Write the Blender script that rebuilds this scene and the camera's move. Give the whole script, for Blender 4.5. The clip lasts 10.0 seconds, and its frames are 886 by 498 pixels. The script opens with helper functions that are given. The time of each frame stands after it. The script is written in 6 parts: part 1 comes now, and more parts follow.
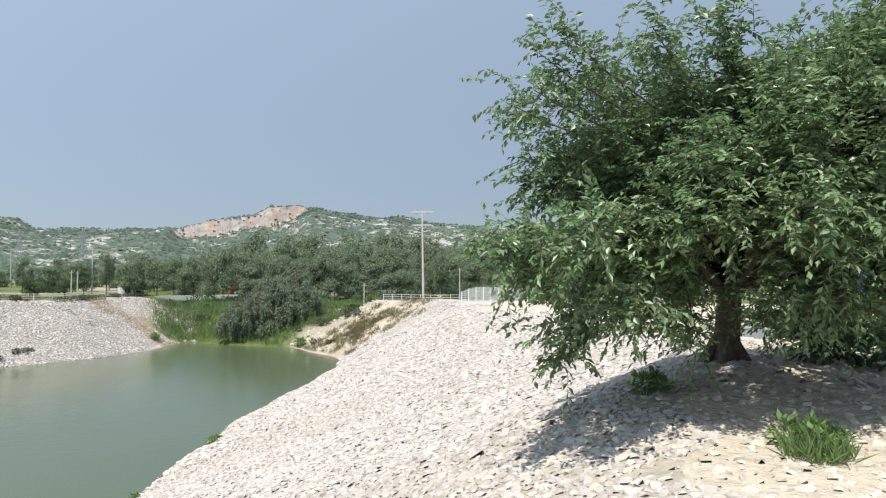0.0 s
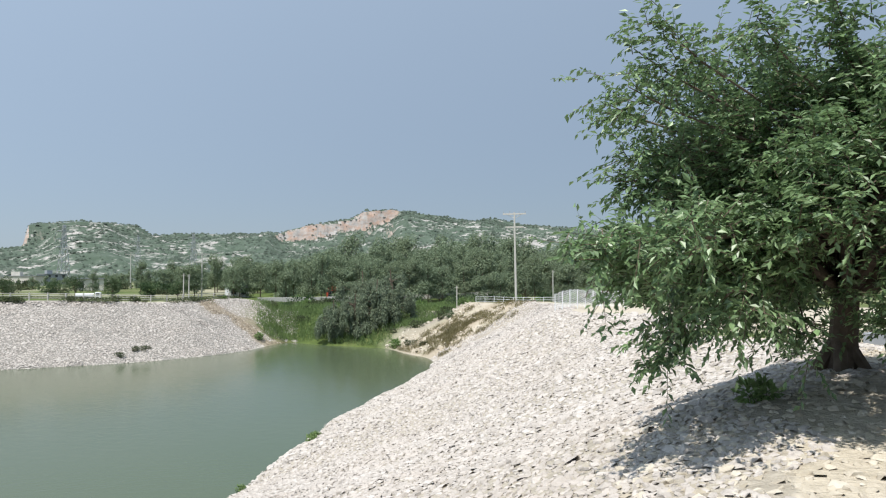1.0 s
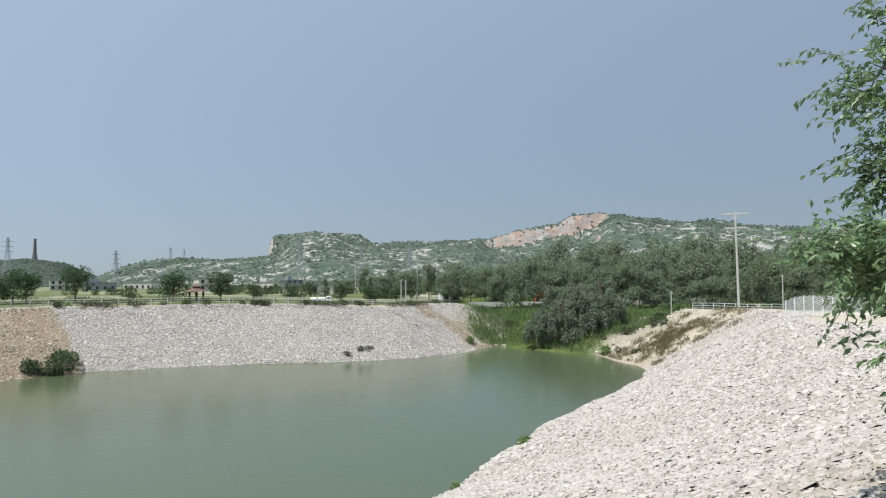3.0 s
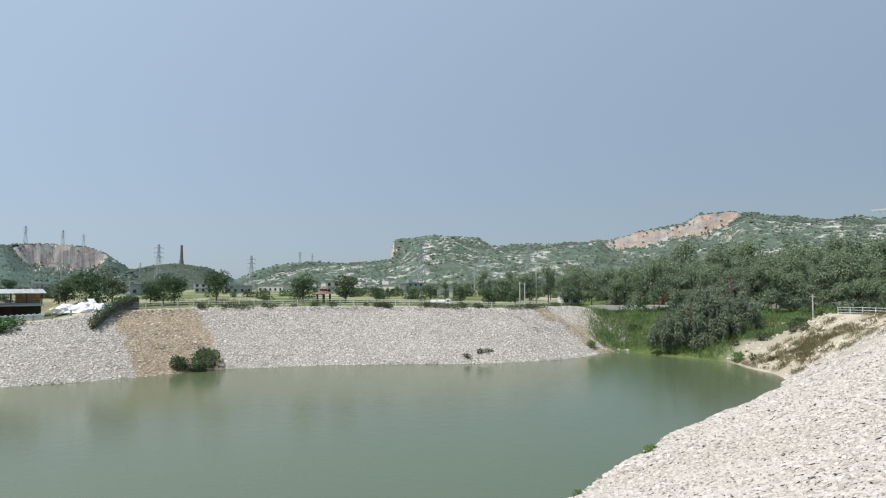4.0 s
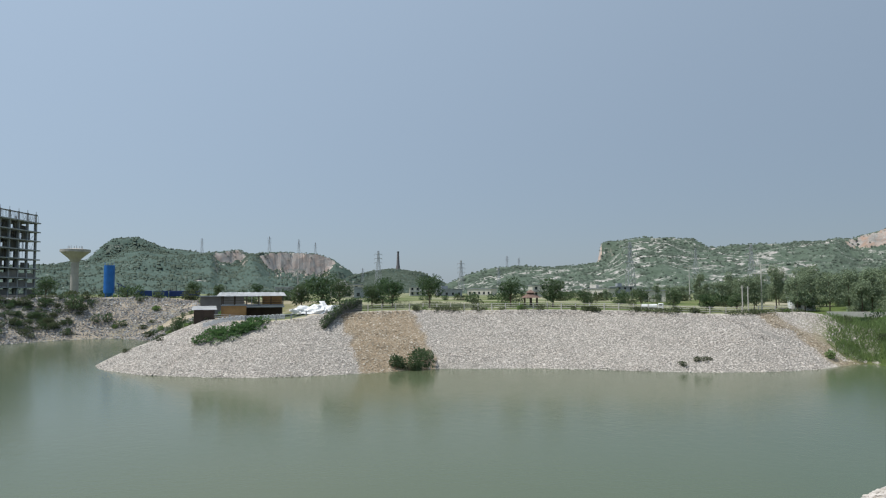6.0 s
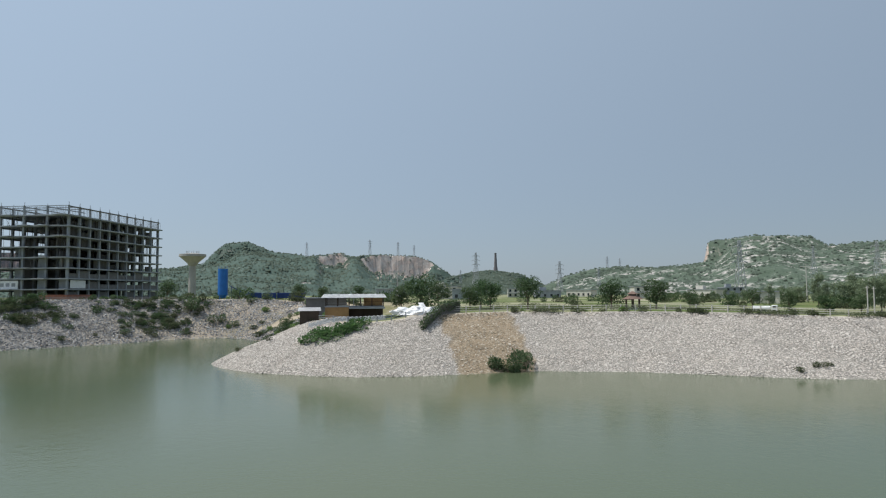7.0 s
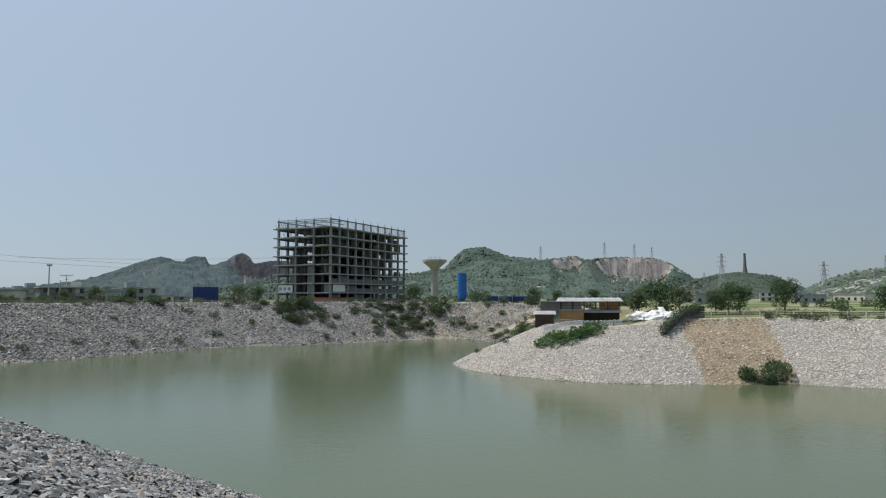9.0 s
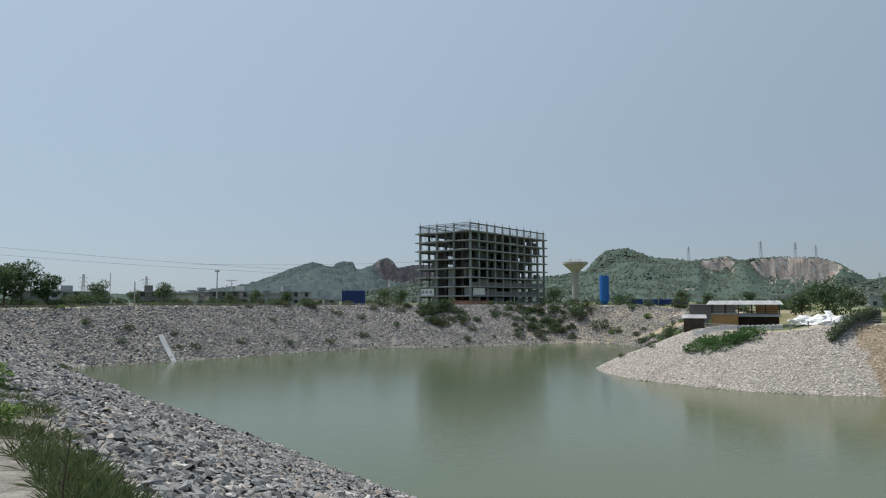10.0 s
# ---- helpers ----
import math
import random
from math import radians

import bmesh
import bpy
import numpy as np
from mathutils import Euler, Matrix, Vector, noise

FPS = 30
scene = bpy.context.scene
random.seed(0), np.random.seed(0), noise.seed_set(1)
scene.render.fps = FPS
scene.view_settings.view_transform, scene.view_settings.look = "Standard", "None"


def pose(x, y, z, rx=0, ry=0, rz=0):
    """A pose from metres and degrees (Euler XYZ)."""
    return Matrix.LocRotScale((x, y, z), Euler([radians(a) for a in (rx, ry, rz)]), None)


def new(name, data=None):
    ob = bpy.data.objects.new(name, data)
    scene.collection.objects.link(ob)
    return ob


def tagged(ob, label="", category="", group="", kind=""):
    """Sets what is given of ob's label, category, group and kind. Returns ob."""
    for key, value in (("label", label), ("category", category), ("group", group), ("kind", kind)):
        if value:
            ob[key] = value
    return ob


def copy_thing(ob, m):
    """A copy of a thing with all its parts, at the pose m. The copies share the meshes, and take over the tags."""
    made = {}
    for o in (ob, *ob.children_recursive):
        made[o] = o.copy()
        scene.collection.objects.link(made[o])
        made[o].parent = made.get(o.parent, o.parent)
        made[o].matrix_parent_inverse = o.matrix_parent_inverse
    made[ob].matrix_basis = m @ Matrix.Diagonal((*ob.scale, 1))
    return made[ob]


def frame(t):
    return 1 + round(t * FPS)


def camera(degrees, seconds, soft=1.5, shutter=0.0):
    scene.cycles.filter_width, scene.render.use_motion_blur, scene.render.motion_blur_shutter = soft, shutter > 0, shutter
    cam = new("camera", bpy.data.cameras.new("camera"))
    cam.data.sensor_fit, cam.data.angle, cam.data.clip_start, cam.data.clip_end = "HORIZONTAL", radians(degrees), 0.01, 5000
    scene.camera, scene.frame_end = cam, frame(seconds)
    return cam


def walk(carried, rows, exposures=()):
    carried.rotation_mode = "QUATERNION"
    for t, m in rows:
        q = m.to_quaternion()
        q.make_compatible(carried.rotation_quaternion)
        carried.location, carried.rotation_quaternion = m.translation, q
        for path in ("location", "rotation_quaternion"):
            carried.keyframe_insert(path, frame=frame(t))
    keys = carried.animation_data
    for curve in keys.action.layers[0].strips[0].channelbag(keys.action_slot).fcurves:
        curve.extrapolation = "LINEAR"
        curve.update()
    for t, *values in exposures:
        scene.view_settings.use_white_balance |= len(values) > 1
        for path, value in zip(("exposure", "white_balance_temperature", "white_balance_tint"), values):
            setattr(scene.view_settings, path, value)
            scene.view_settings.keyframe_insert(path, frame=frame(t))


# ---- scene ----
# The camera turns on the spot, at eye height on the crest of the bank.
EYE = 1.6
cam = camera(66.1, 10.0, soft=1.15)
TURNS = [
    (0.0, 0.00, 2.21, 0.0), (0.5, 3.78, 2.32, 0.0), (1.0, 7.76, 2.41, -0.09), (1.5, 11.91, 2.55, -0.12),
    (2.0, 15.99, 2.67, -0.18), (2.5, 20.26, 2.77, -0.18), (4.0, 35.02, 3.15, -0.20), (4.5, 39.38, 3.27, -0.22),
    (5.0, 43.54, 3.36, -0.16), (5.5, 48.03, 3.44, -0.12), (7.0, 60.46, 3.67, -0.26), (7.5, 65.01, 3.77, -0.26),
    (8.0, 70.03, 3.86, -0.26), (8.5, 75.06, 3.95, -0.15), (9.0, 79.97, 4.03, -0.11), (9.5, 85.77, 4.18, -0.11),
    (10.0, 91.67, 4.31, -0.14),
]


def aim(yaw, pitch, roll):
    return pose(0, 0, EYE, 0, 0, yaw) @ pose(0, 0, 0, 90 + pitch, 0, 0) @ pose(0, 0, 0, 0, 0, roll)


EXPOSURES = [(0.0, 0.30, 6450, 11), (1.0, 0.18, 6400, 10), (2.5, 0.03, 6350, 9), (4.0, 0.1, 6400, 9), (5.0, -0.04, 6400, 9), (7.5, -0.17, 6500, 9), (10.0, -0.24, 6600, 9)]
walk(cam, [(t, aim(yaw, pitch, roll)) for t, yaw, pitch, roll in TURNS], EXPOSURES)

# ---- world and sun ----
SUN_AZ, SUN_EL = 150.0, 64.0      # degrees to the left of +y, and above the horizon
world = bpy.data.worlds.new("world")
scene.world = world
world.use_nodes = True
wn = world.node_tree.nodes
sky = wn.new("ShaderNodeTexSky")
sky.sky_type = "NISHITA"
sky.sun_disc = False
sky.sun_elevation = radians(SUN_EL)
sky.sun_rotation = radians(-SUN_AZ)
sky.altitude = 500
sky.air_density, sky.dust_density, sky.ozone_density = 1.0, 1.0, 1.0
wn["Background"].inputs["Strength"].default_value = 0.1
sun_dir = Vector((-math.sin(radians(SUN_AZ)) * math.cos(radians(SUN_EL)), math.cos(radians(SUN_AZ)) * math.cos(radians(SUN_EL)), math.sin(radians(SUN_EL))))
# summer haze over the whole sky, brighter towards the sun
wl = world.node_tree.links
way = wn.new("ShaderNodeTexCoord")
near_sun = wn.new("ShaderNodeVectorMath")
near_sun.operation = "DOT_PRODUCT"
near_sun.inputs[1].default_value = sun_dir
wl.new(way.outputs["Generated"], near_sun.inputs[0])
glow = wn.new("ShaderNodeMapRange")
glow.inputs["From Min"].default_value, glow.inputs["From Max"].default_value = -0.4, 1.0
glow.inputs["To Min"].default_value, glow.inputs["To Max"].default_value = 0.60, 1.72
wl.new(near_sun.outputs["Value"], glow.inputs["Value"])
veil = wn.new("ShaderNodeVectorMath")
veil.operation = "SCALE"
veil.inputs[0].default_value = (3.92, 4.88, 6.05)
wl.new(glow.outputs[0], veil.inputs["Scale"])
haze = wn.new("ShaderNodeMix")
haze.data_type = "RGBA"
haze.inputs[0].default_value = 0.74
wl.new(sky.outputs["Color"], haze.inputs[6])
wl.new(veil.outputs[0], haze.inputs[7])
wl.new(haze.outputs[2], wn["Background"].inputs["Color"])
sun_data = bpy.data.lights.new("sun", "SUN")
sun_data.energy, sun_data.angle, sun_data.color = 4.8, radians(0.6), (1.0, 0.95, 0.87)
sun = new("sun", sun_data)
sun.matrix_world = Matrix.Translation((0, 0, 60)) @ sun_dir.to_track_quat("Z", "Y").to_matrix().to_4x4()


# ---- materials ----
class Mat:
    """A principled material with a few node shorthands."""

    def __init__(self, name, rough=0.9, metal=0.0, spec=0.3):
        self.m = bpy.data.materials.new(name)
        self.m.use_nodes = True
        self.t = self.m.node_tree
        self.b = self.t.nodes["Principled BSDF"]
        self.b.inputs["Roughness"].default_value = rough
        self.b.inputs["Metallic"].default_value = metal
        self.b.inputs["Specular IOR Level"].default_value = spec

    def n(self, kind, **props):
        node = self.t.nodes.new(kind)
        for key, value in props.items():
            node.inputs[key.replace("_", " ")].default_value = value
        return node

    def link(self, a, b):
        self.t.links.new(a, b)
        return self

    def coords(self):
        return self.t.nodes.new("ShaderNodeTexCoord").outputs["Object"]

    def world_coords(self):
        return self.t.nodes.new("ShaderNodeNewGeometry").outputs["Position"]

    def noise(self, scale, detail=4.0, rough=0.6, vec=None):
        node = self.n("ShaderNodeTexNoise", Scale=scale, Detail=detail, Roughness=rough)
        self.link(vec if vec is not None else self.coords(), node.inputs["Vector"])
        return node.outputs["Fac"]

    def voronoi(self, scale, out="Distance", feature="F1", vec=None):
        node = self.n("ShaderNodeTexVoronoi", Scale=scale)
        node.feature = feature
        self.link(vec if vec is not None else self.coords(), node.inputs["Vector"])
        return node.outputs[out]

    def ramp(self, fac, *stops):
        node = self.t.nodes.new("ShaderNodeValToRGB")
        els = node.color_ramp.elements
        while len(els) < len(stops):
            els.new(0.5)
        for el, (p, c) in zip(els, stops):
            el.position = p
            el.color = (*c, 1) if isinstance(c, tuple) else (c, c, c, 1)
        self.link(fac, node.inputs["Fac"])
        return node.outputs["Color"]

    def mix(self, fac, a, b, mode="MIX"):
        node = self.t.nodes.new("ShaderNodeMix")
        node.data_type, node.blend_type = "RGBA", mode
        for value, sock in ((fac, node.inputs[0]), (a, node.inputs[6]), (b, node.inputs[7])):
            if isinstance(value, (int, float)):
                sock.default_value = value if sock == node.inputs[0] else (value, value, value, 1)
            elif isinstance(value, tuple):
                sock.default_value = (*value, 1)
            else:
                self.link(value, sock)
        return node.outputs[2]

    def math(self, op, a, b=0.0):
        node = self.t.nodes.new("ShaderNodeMath")
        node.operation = op
        for value, sock in ((a, node.inputs[0]), (b, node.inputs[1])):
            if isinstance(value, (int, float)):
                sock.default_value = value
            else:
                self.link(value, sock)
        return node.outputs[0]

    def color(self, out):
        if isinstance(out, tuple):
            self.b.inputs["Base Color"].default_value = (*out, 1)
        else:
            self.link(out, self.b.inputs["Base Color"])
        return self

    def bump(self, height, strength=0.5, distance=0.05):
        node = self.n("ShaderNodeBump", Strength=strength, Distance=distance)
        self.link(height, node.inputs["Height"])
        self.link(node.outputs["Normal"], self.b.inputs["Normal"])
        return self


def simple(name, color, rough=0.85, metal=0.0, vary=0.25, scale=3.0, spec=0.3, bump=0.02):
    m = Mat(name, rough, metal, spec)
    lo, hi = tuple(c * (1 - vary) for c in color), tuple(min(1, c * (1 + vary)) for c in color)
    f = m.noise(scale, 6.0)
    f2 = m.noise(scale * 9, 3.0)
    m.color(m.mix(m.math("MULTIPLY", f2, 0.35), m.ramp(f, (0.3, lo), (0.7, hi)), tuple(c * 0.75 for c in color)))
    if bump:
        m.bump(f2, 0.4, bump)
    return m.m


def island_mat(name, stops, rough=0.9, grain=12.0, spec=0.25, own=False, fine=0.03, stain=(0.33, 0.27, 0.2)):
    """Colour picked per piece, with grain and stains on it."""
    m = Mat(name, rough, 0, spec)
    if own:
        rnd = m.t.nodes.new("ShaderNodeObjectInfo").outputs["Random"]
    else:
        rnd = m.t.nodes.new("ShaderNodeNewGeometry").outputs["Random Per Island"]
    base = m.ramp(rnd, *stops)
    f = m.noise(grain, 6.0, 0.7, m.world_coords())
    big = m.noise(0.25, 3.0, 0.5, m.world_coords())
    col = m.mix(m.ramp(f, (0.4, 0.0), (0.75, 0.38)), base, (0.12, 0.105, 0.09))
    col = m.mix(m.ramp(big, (0.45, 0.0), (0.7, 0.3)), col, stain)
    m.color(col)
    if fine:
        m.bump(f, 0.6, fine)
    return m.m


CREAM = ((0.0, (0.39, 0.357, 0.322)), (0.25, (0.46, 0.422, 0.385)), (0.7, (0.515, 0.472, 0.432)), (1.0, (0.575, 0.535, 0.495)))
# backlit banks' shade is in this darker, bluer copy of the pale limestone
BACKLIT = ((0.0, (0.09, 0.096, 0.105)), (0.3, (0.19, 0.198, 0.207)), (0.7, (0.325, 0.332, 0.335)), (0.86, (0.34, 0.285, 0.24)), (1.0, (0.56, 0.56, 0.55)))
BROWN = ((0.0, (0.19, 0.155, 0.11)), (0.45, (0.32, 0.265, 0.195)), (0.8, (0.43, 0.375, 0.295)), (1.0, (0.56, 0.51, 0.44)))
YELLOW = ((0.0, (0.40, 0.35, 0.27)), (0.5, (0.53, 0.475, 0.385)), (1.0, (0.63, 0.575, 0.48)))
M_YELLOW = island_mat("yellowish_rubble", YELLOW)
M_CREAM, M_BACKLIT, M_BROWN = island_mat("pale_limestone", CREAM, stain=(0.44, 0.385, 0.335)), island_mat("backlit_limestone", BACKLIT, stain=(0.22, 0.215, 0.21)), island_mat("brown_stone", BROWN)
M_CREAM_ONE, M_BACKLIT_ONE = island_mat("pale_limestone_single", CREAM, own=True, stain=(0.44, 0.385, 0.335)), island_mat("backlit_limestone_single", BACKLIT, own=True, stain=(0.22, 0.215, 0.21))


def leaf_mat(name, dark, light, rough=0.55, spec=0.4):
    m = Mat(name, rough, 0, spec)
    rnd = m.t.nodes.new("ShaderNodeNewGeometry").outputs["Random Per Island"]
    big = m.noise(0.6, 3.0, 0.5)
    c = m.ramp(rnd, (0.0, dark), (0.75, light), (1.0, tuple(min(1, v * 1.35) for v in light)))
    own = m.t.nodes.new("ShaderNodeObjectInfo").outputs["Random"]
    c = m.mix(m.ramp(own, (0.0, 0.0), (1.0, 0.55)), c, m.mix(0.5, c, (0.23, 0.255, 0.15)))
    m.color(m.mix(m.ramp(big, (0.4, 0.0), (0.65, 0.4)), c, dark))
    tr = m.n("ShaderNodeBsdfTranslucent")
    m.link(c, tr.inputs["Color"])
    add = m.n("ShaderNodeMixShader", Fac=0.34)
    m.link(m.b.outputs[0], add.inputs[1]).link(tr.outputs[0], add.inputs[2])
    m.link(add.outputs[0], m.t.nodes["Material Output"].inputs["Surface"])
    return m.m


M_LEAF = leaf_mat("broad_leaf", (0.055, 0.118, 0.044), (0.21, 0.335, 0.145), 0.4, 0.6)
# paled for distance haze over the wood and the crowns' own shade
M_EUC = leaf_mat("hazy_gum_leaf", (0.118, 0.165, 0.10), (0.25, 0.312, 0.20), 0.7, 0.25)
M_WILLOW = leaf_mat("willow_leaf", (0.11, 0.145, 0.095), (0.225, 0.275, 0.185), 0.7, 0.2)
M_TREE = leaf_mat("park_leaf", (0.030, 0.063, 0.028), (0.074, 0.128, 0.054), 0.7, 0.25)
M_SCRUB = leaf_mat("scrub_leaf", (0.045, 0.064, 0.032), (0.095, 0.115, 0.06), 0.8, 0.2)
M_VINE = leaf_mat("vine_leaf", (0.035, 0.10, 0.028), (0.075, 0.19, 0.05), 0.6, 0.3)
# distance haze is in this scrub green: paler and bluer than M_SCRUB
M_HAZY_SCRUB = leaf_mat("hazy_hill_scrub", (0.076, 0.108, 0.094), (0.114, 0.148, 0.130), 0.9, 0.1)
M_DRY = leaf_mat("dry_grass", (0.16, 0.14, 0.07), (0.30, 0.26, 0.14), 0.9, 0.1)
M_GRASS = leaf_mat("green_grass", (0.115, 0.19, 0.06), (0.21, 0.31, 0.11), 0.8, 0.2)
M_PLAIN = leaf_mat("dull_plain_grass", (0.085, 0.115, 0.05), (0.16, 0.19, 0.095), 0.85, 0.15)
M_TURF = leaf_mat("path_grass", (0.085, 0.12, 0.05), (0.18, 0.225, 0.10), 0.8, 0.2)
M_BARK = simple("bark", (0.13, 0.10, 0.075), 0.95, vary=0.4, scale=6, bump=0.03)
M_TOWER = simple("weathered_tower_concrete", (0.36, 0.345, 0.33), 0.9, vary=0.2, scale=0.3, bump=0.01)
M_CONC = simple("concrete", (0.285, 0.305, 0.325), 0.9, vary=0.22, scale=0.35, bump=0.01)
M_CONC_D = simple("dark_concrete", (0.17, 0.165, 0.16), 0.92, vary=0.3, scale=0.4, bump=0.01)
M_WHITE = simple("white_paint", (0.72, 0.73, 0.74), 0.6, vary=0.1, scale=1.5, bump=0)
M_TIN = simple("white_tin_roof", (0.70, 0.71, 0.72), 0.45, 0.2, vary=0.12, scale=0.8, bump=0)
M_BLUE = simple("blue_paint", (0.02, 0.13, 0.42), 0.5, vary=0.2, scale=0.6, bump=0)
M_NAVY = simple("navy_sheet", (0.02, 0.045, 0.17), 0.6, vary=0.2, scale=0.6, bump=0)
M_OCHRE = simple("ochre_wall", (0.33, 0.20, 0.09), 0.9, vary=0.25, scale=0.8, bump=0.01)
M_DARK = simple("dark_wood", (0.06, 0.045, 0.035), 0.85, vary=0.3, scale=1.0)
M_TILE = simple("dull_roof_tile", (0.17, 0.115, 0.095), 0.9, vary=0.25, scale=2.0, bump=0.01)
M_BRICK = simple("red_brick", (0.30, 0.13, 0.09), 0.9, vary=0.25, scale=1.0, bump=0.01)
M_KILN = simple("sooty_brick", (0.19, 0.175, 0.175), 0.95, vary=0.25, scale=0.2, bump=0)
M_STEEL = simple("galvanised_steel", (0.42, 0.43, 0.44), 0.55, 0.6, vary=0.15, scale=2.0, bump=0)
M_POLE = simple("spun_concrete_pole", (0.52, 0.50, 0.46), 0.85, vary=0.12, scale=1.5, bump=0)
M_HOUSE = simple("house_plaster", (0.58, 0.55, 0.49), 0.9, vary=0.15, scale=0.4, bump=0)
M_GLASS = simple("dark_window", (0.03, 0.035, 0.04), 0.15, vary=0.1, scale=0.5, spec=0.6, bump=0)
M_RED = simple("red_sheet", (0.45, 0.08, 0.05), 0.7, vary=0.2, scale=1.0, bump=0)

wm = Mat("turbid_water", 0.14, 0, 0.45)
wv = wm.world_coords()
wm.color(wm.ramp(wm.noise(0.02, 3.0, 0.5, wv), (0.35, (0.076, 0.102, 0.057)), (0.65, (0.097, 0.115, 0.064))))
wmap = wm.n("ShaderNodeMapping", Scale=(1.0, 1.0, 1.0))
wm.link(wv, wmap.inputs["Vector"])
wm.bump(wm.noise(1.6, 5.0, 0.6, wmap.outputs[0]), 0.32, 0.05)
wm.b.inputs["IOR"].default_value = 1.33
M_WATER = wm.m

# ground: stone slope, grass and bare earth, laid out by the plan's zone attribute
gm = Mat("ground", 0.95, 0, 0.2)
gp = gm.world_coords()
za = gm.t.nodes.new("ShaderNodeAttribute")
za.attribute_name = "zone"
zs = gm.n("ShaderNodeSeparateColor")
gm.link(za.outputs["Color"], zs.inputs[0])
n1, n2, n3 = gm.noise(0.05, 6.0, 0.6, gp), gm.noise(0.6, 6.0, 0.65, gp), gm.noise(6.0, 4.0, 0.7, gp)
vor = gm.voronoi(2.4, "Color", vec=gp)
vd = gm.voronoi(2.4, "Distance", vec=gp)
earth = gm.mix(n2, gm.ramp(n3, (0.3, (0.36, 0.31, 0.235)), (0.7, (0.56, 0.50, 0.405))), (0.52, 0.465, 0.375))
grass = gm.mix(gm.ramp(n1, (0.46, 0.0), (0.66, 0.8)), gm.ramp(n2, (0.3, (0.055, 0.085, 0.022)), (0.7, (0.12, 0.16, 0.045))), gm.ramp(n2, (0.3, (0.11, 0.13, 0.05)), (0.7, (0.20, 0.20, 0.10))))
# dark stone ground: the shadow in the gaps between stones is painted here
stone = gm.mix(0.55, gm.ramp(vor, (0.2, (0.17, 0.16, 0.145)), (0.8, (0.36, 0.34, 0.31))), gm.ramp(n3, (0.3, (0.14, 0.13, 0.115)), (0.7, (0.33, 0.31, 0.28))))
soil = gm.ramp(n3, (0.3, (0.20, 0.15, 0.095)), (0.7, (0.36, 0.28, 0.19)))
gcol = gm.mix(zs.outputs[1], earth, grass)
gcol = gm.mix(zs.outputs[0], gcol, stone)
gcol = gm.mix(zs.outputs[2], gcol, soil)
gm.color(gcol)
gm.bump(gm.math("ADD", gm.math("MULTIPLY", vd, -0.8), n3), 0.8, 0.12)
M_GROUND = gm.m

# hills: scrub over rock, bare cliffs where steep
def hill_mat(name, rock_a, rock_b, green_a, green_b, bare=0.5, lay=3.5, red=(0.40, 0.27, 0.205)):
    m = Mat(name, 0.95, 0, 0.1)
    p = m.world_coords()
    g = m.t.nodes.new("ShaderNodeNewGeometry")
    sep = m.n("ShaderNodeSeparateXYZ")
    m.link(g.outputs["Normal"], sep.inputs[0])
    a, b, c = m.noise(0.012, 6.0, 0.65, p), m.noise(0.07, 5.0, 0.7, p), m.noise(0.25, 3.0, 0.6, p)
    mp = m.n("ShaderNodeMapping", Scale=(1.0, 1.0, lay))
    m.link(p, mp.inputs["Vector"])
    strata = m.noise(0.05, 5.0, 0.6, mp.outputs[0])
    rock = m.ramp(strata, (0.3, rock_a), (0.7, rock_b))
    green = m.ramp(b, (0.3, green_a), (0.7, green_b))
    steep = m.ramp(sep.outputs[2], (0.45, 1.0), (0.62, 0.0))
    patch = m.ramp(m.math("ADD", m.math("MULTIPLY", a, 0.4), m.math("MULTIPLY", b, 0.6)), (bare, 0.0), (bare + 0.07, 1.0))
    cliff = m.mix(m.ramp(b, (0.40, 0.0), (0.60, 0.7)), rock, red)
    m.color(m.mix(steep, m.mix(patch, green, rock), cliff))
    m.bump(m.math("ADD", b, c), 0.5, 1.5)
    return m.m


# hill greens and far rock carry the distance haze, greyed and blued
M_HILL = hill_mat("hazy_limestone_hill", (0.28, 0.265, 0.25), (0.50, 0.475, 0.45), (0.066, 0.092, 0.066), (0.108, 0.138, 0.108), 0.522, 3.5, (0.44, 0.27, 0.19))
M_HILL_L = hill_mat("hazy_scrub_hill", (0.36, 0.33, 0.31), (0.64, 0.585, 0.545), (0.060, 0.092, 0.078), (0.092, 0.125, 0.106), 0.60, 0.25, (0.46, 0.345, 0.29))
M_HILL_F = hill_mat("hazy_far_hill", (0.115, 0.127, 0.143), (0.20, 0.205, 0.215), (0.052, 0.077, 0.082), (0.082, 0.108, 0.112), 0.63, 1.0, (0.40, 0.285, 0.25))


# ---- mesh helpers ----
def part(name, bm, material, parent=None, label="", smooth=False):
    me = bpy.data.meshes.new(name)
    bm.to_mesh(me)
    bm.free()
    me.materials.append(material)
    if smooth:
        me.polygons.foreach_set("use_smooth", [True] * len(me.polygons))
    ob = new(name, me)
    if parent:
        ob.parent = parent
    if label:
        tagged(ob, label)
    return ob


def share(name, me, parent, m):
    ob = new(name, me)
    ob.parent = parent
    ob.matrix_basis = m
    return ob


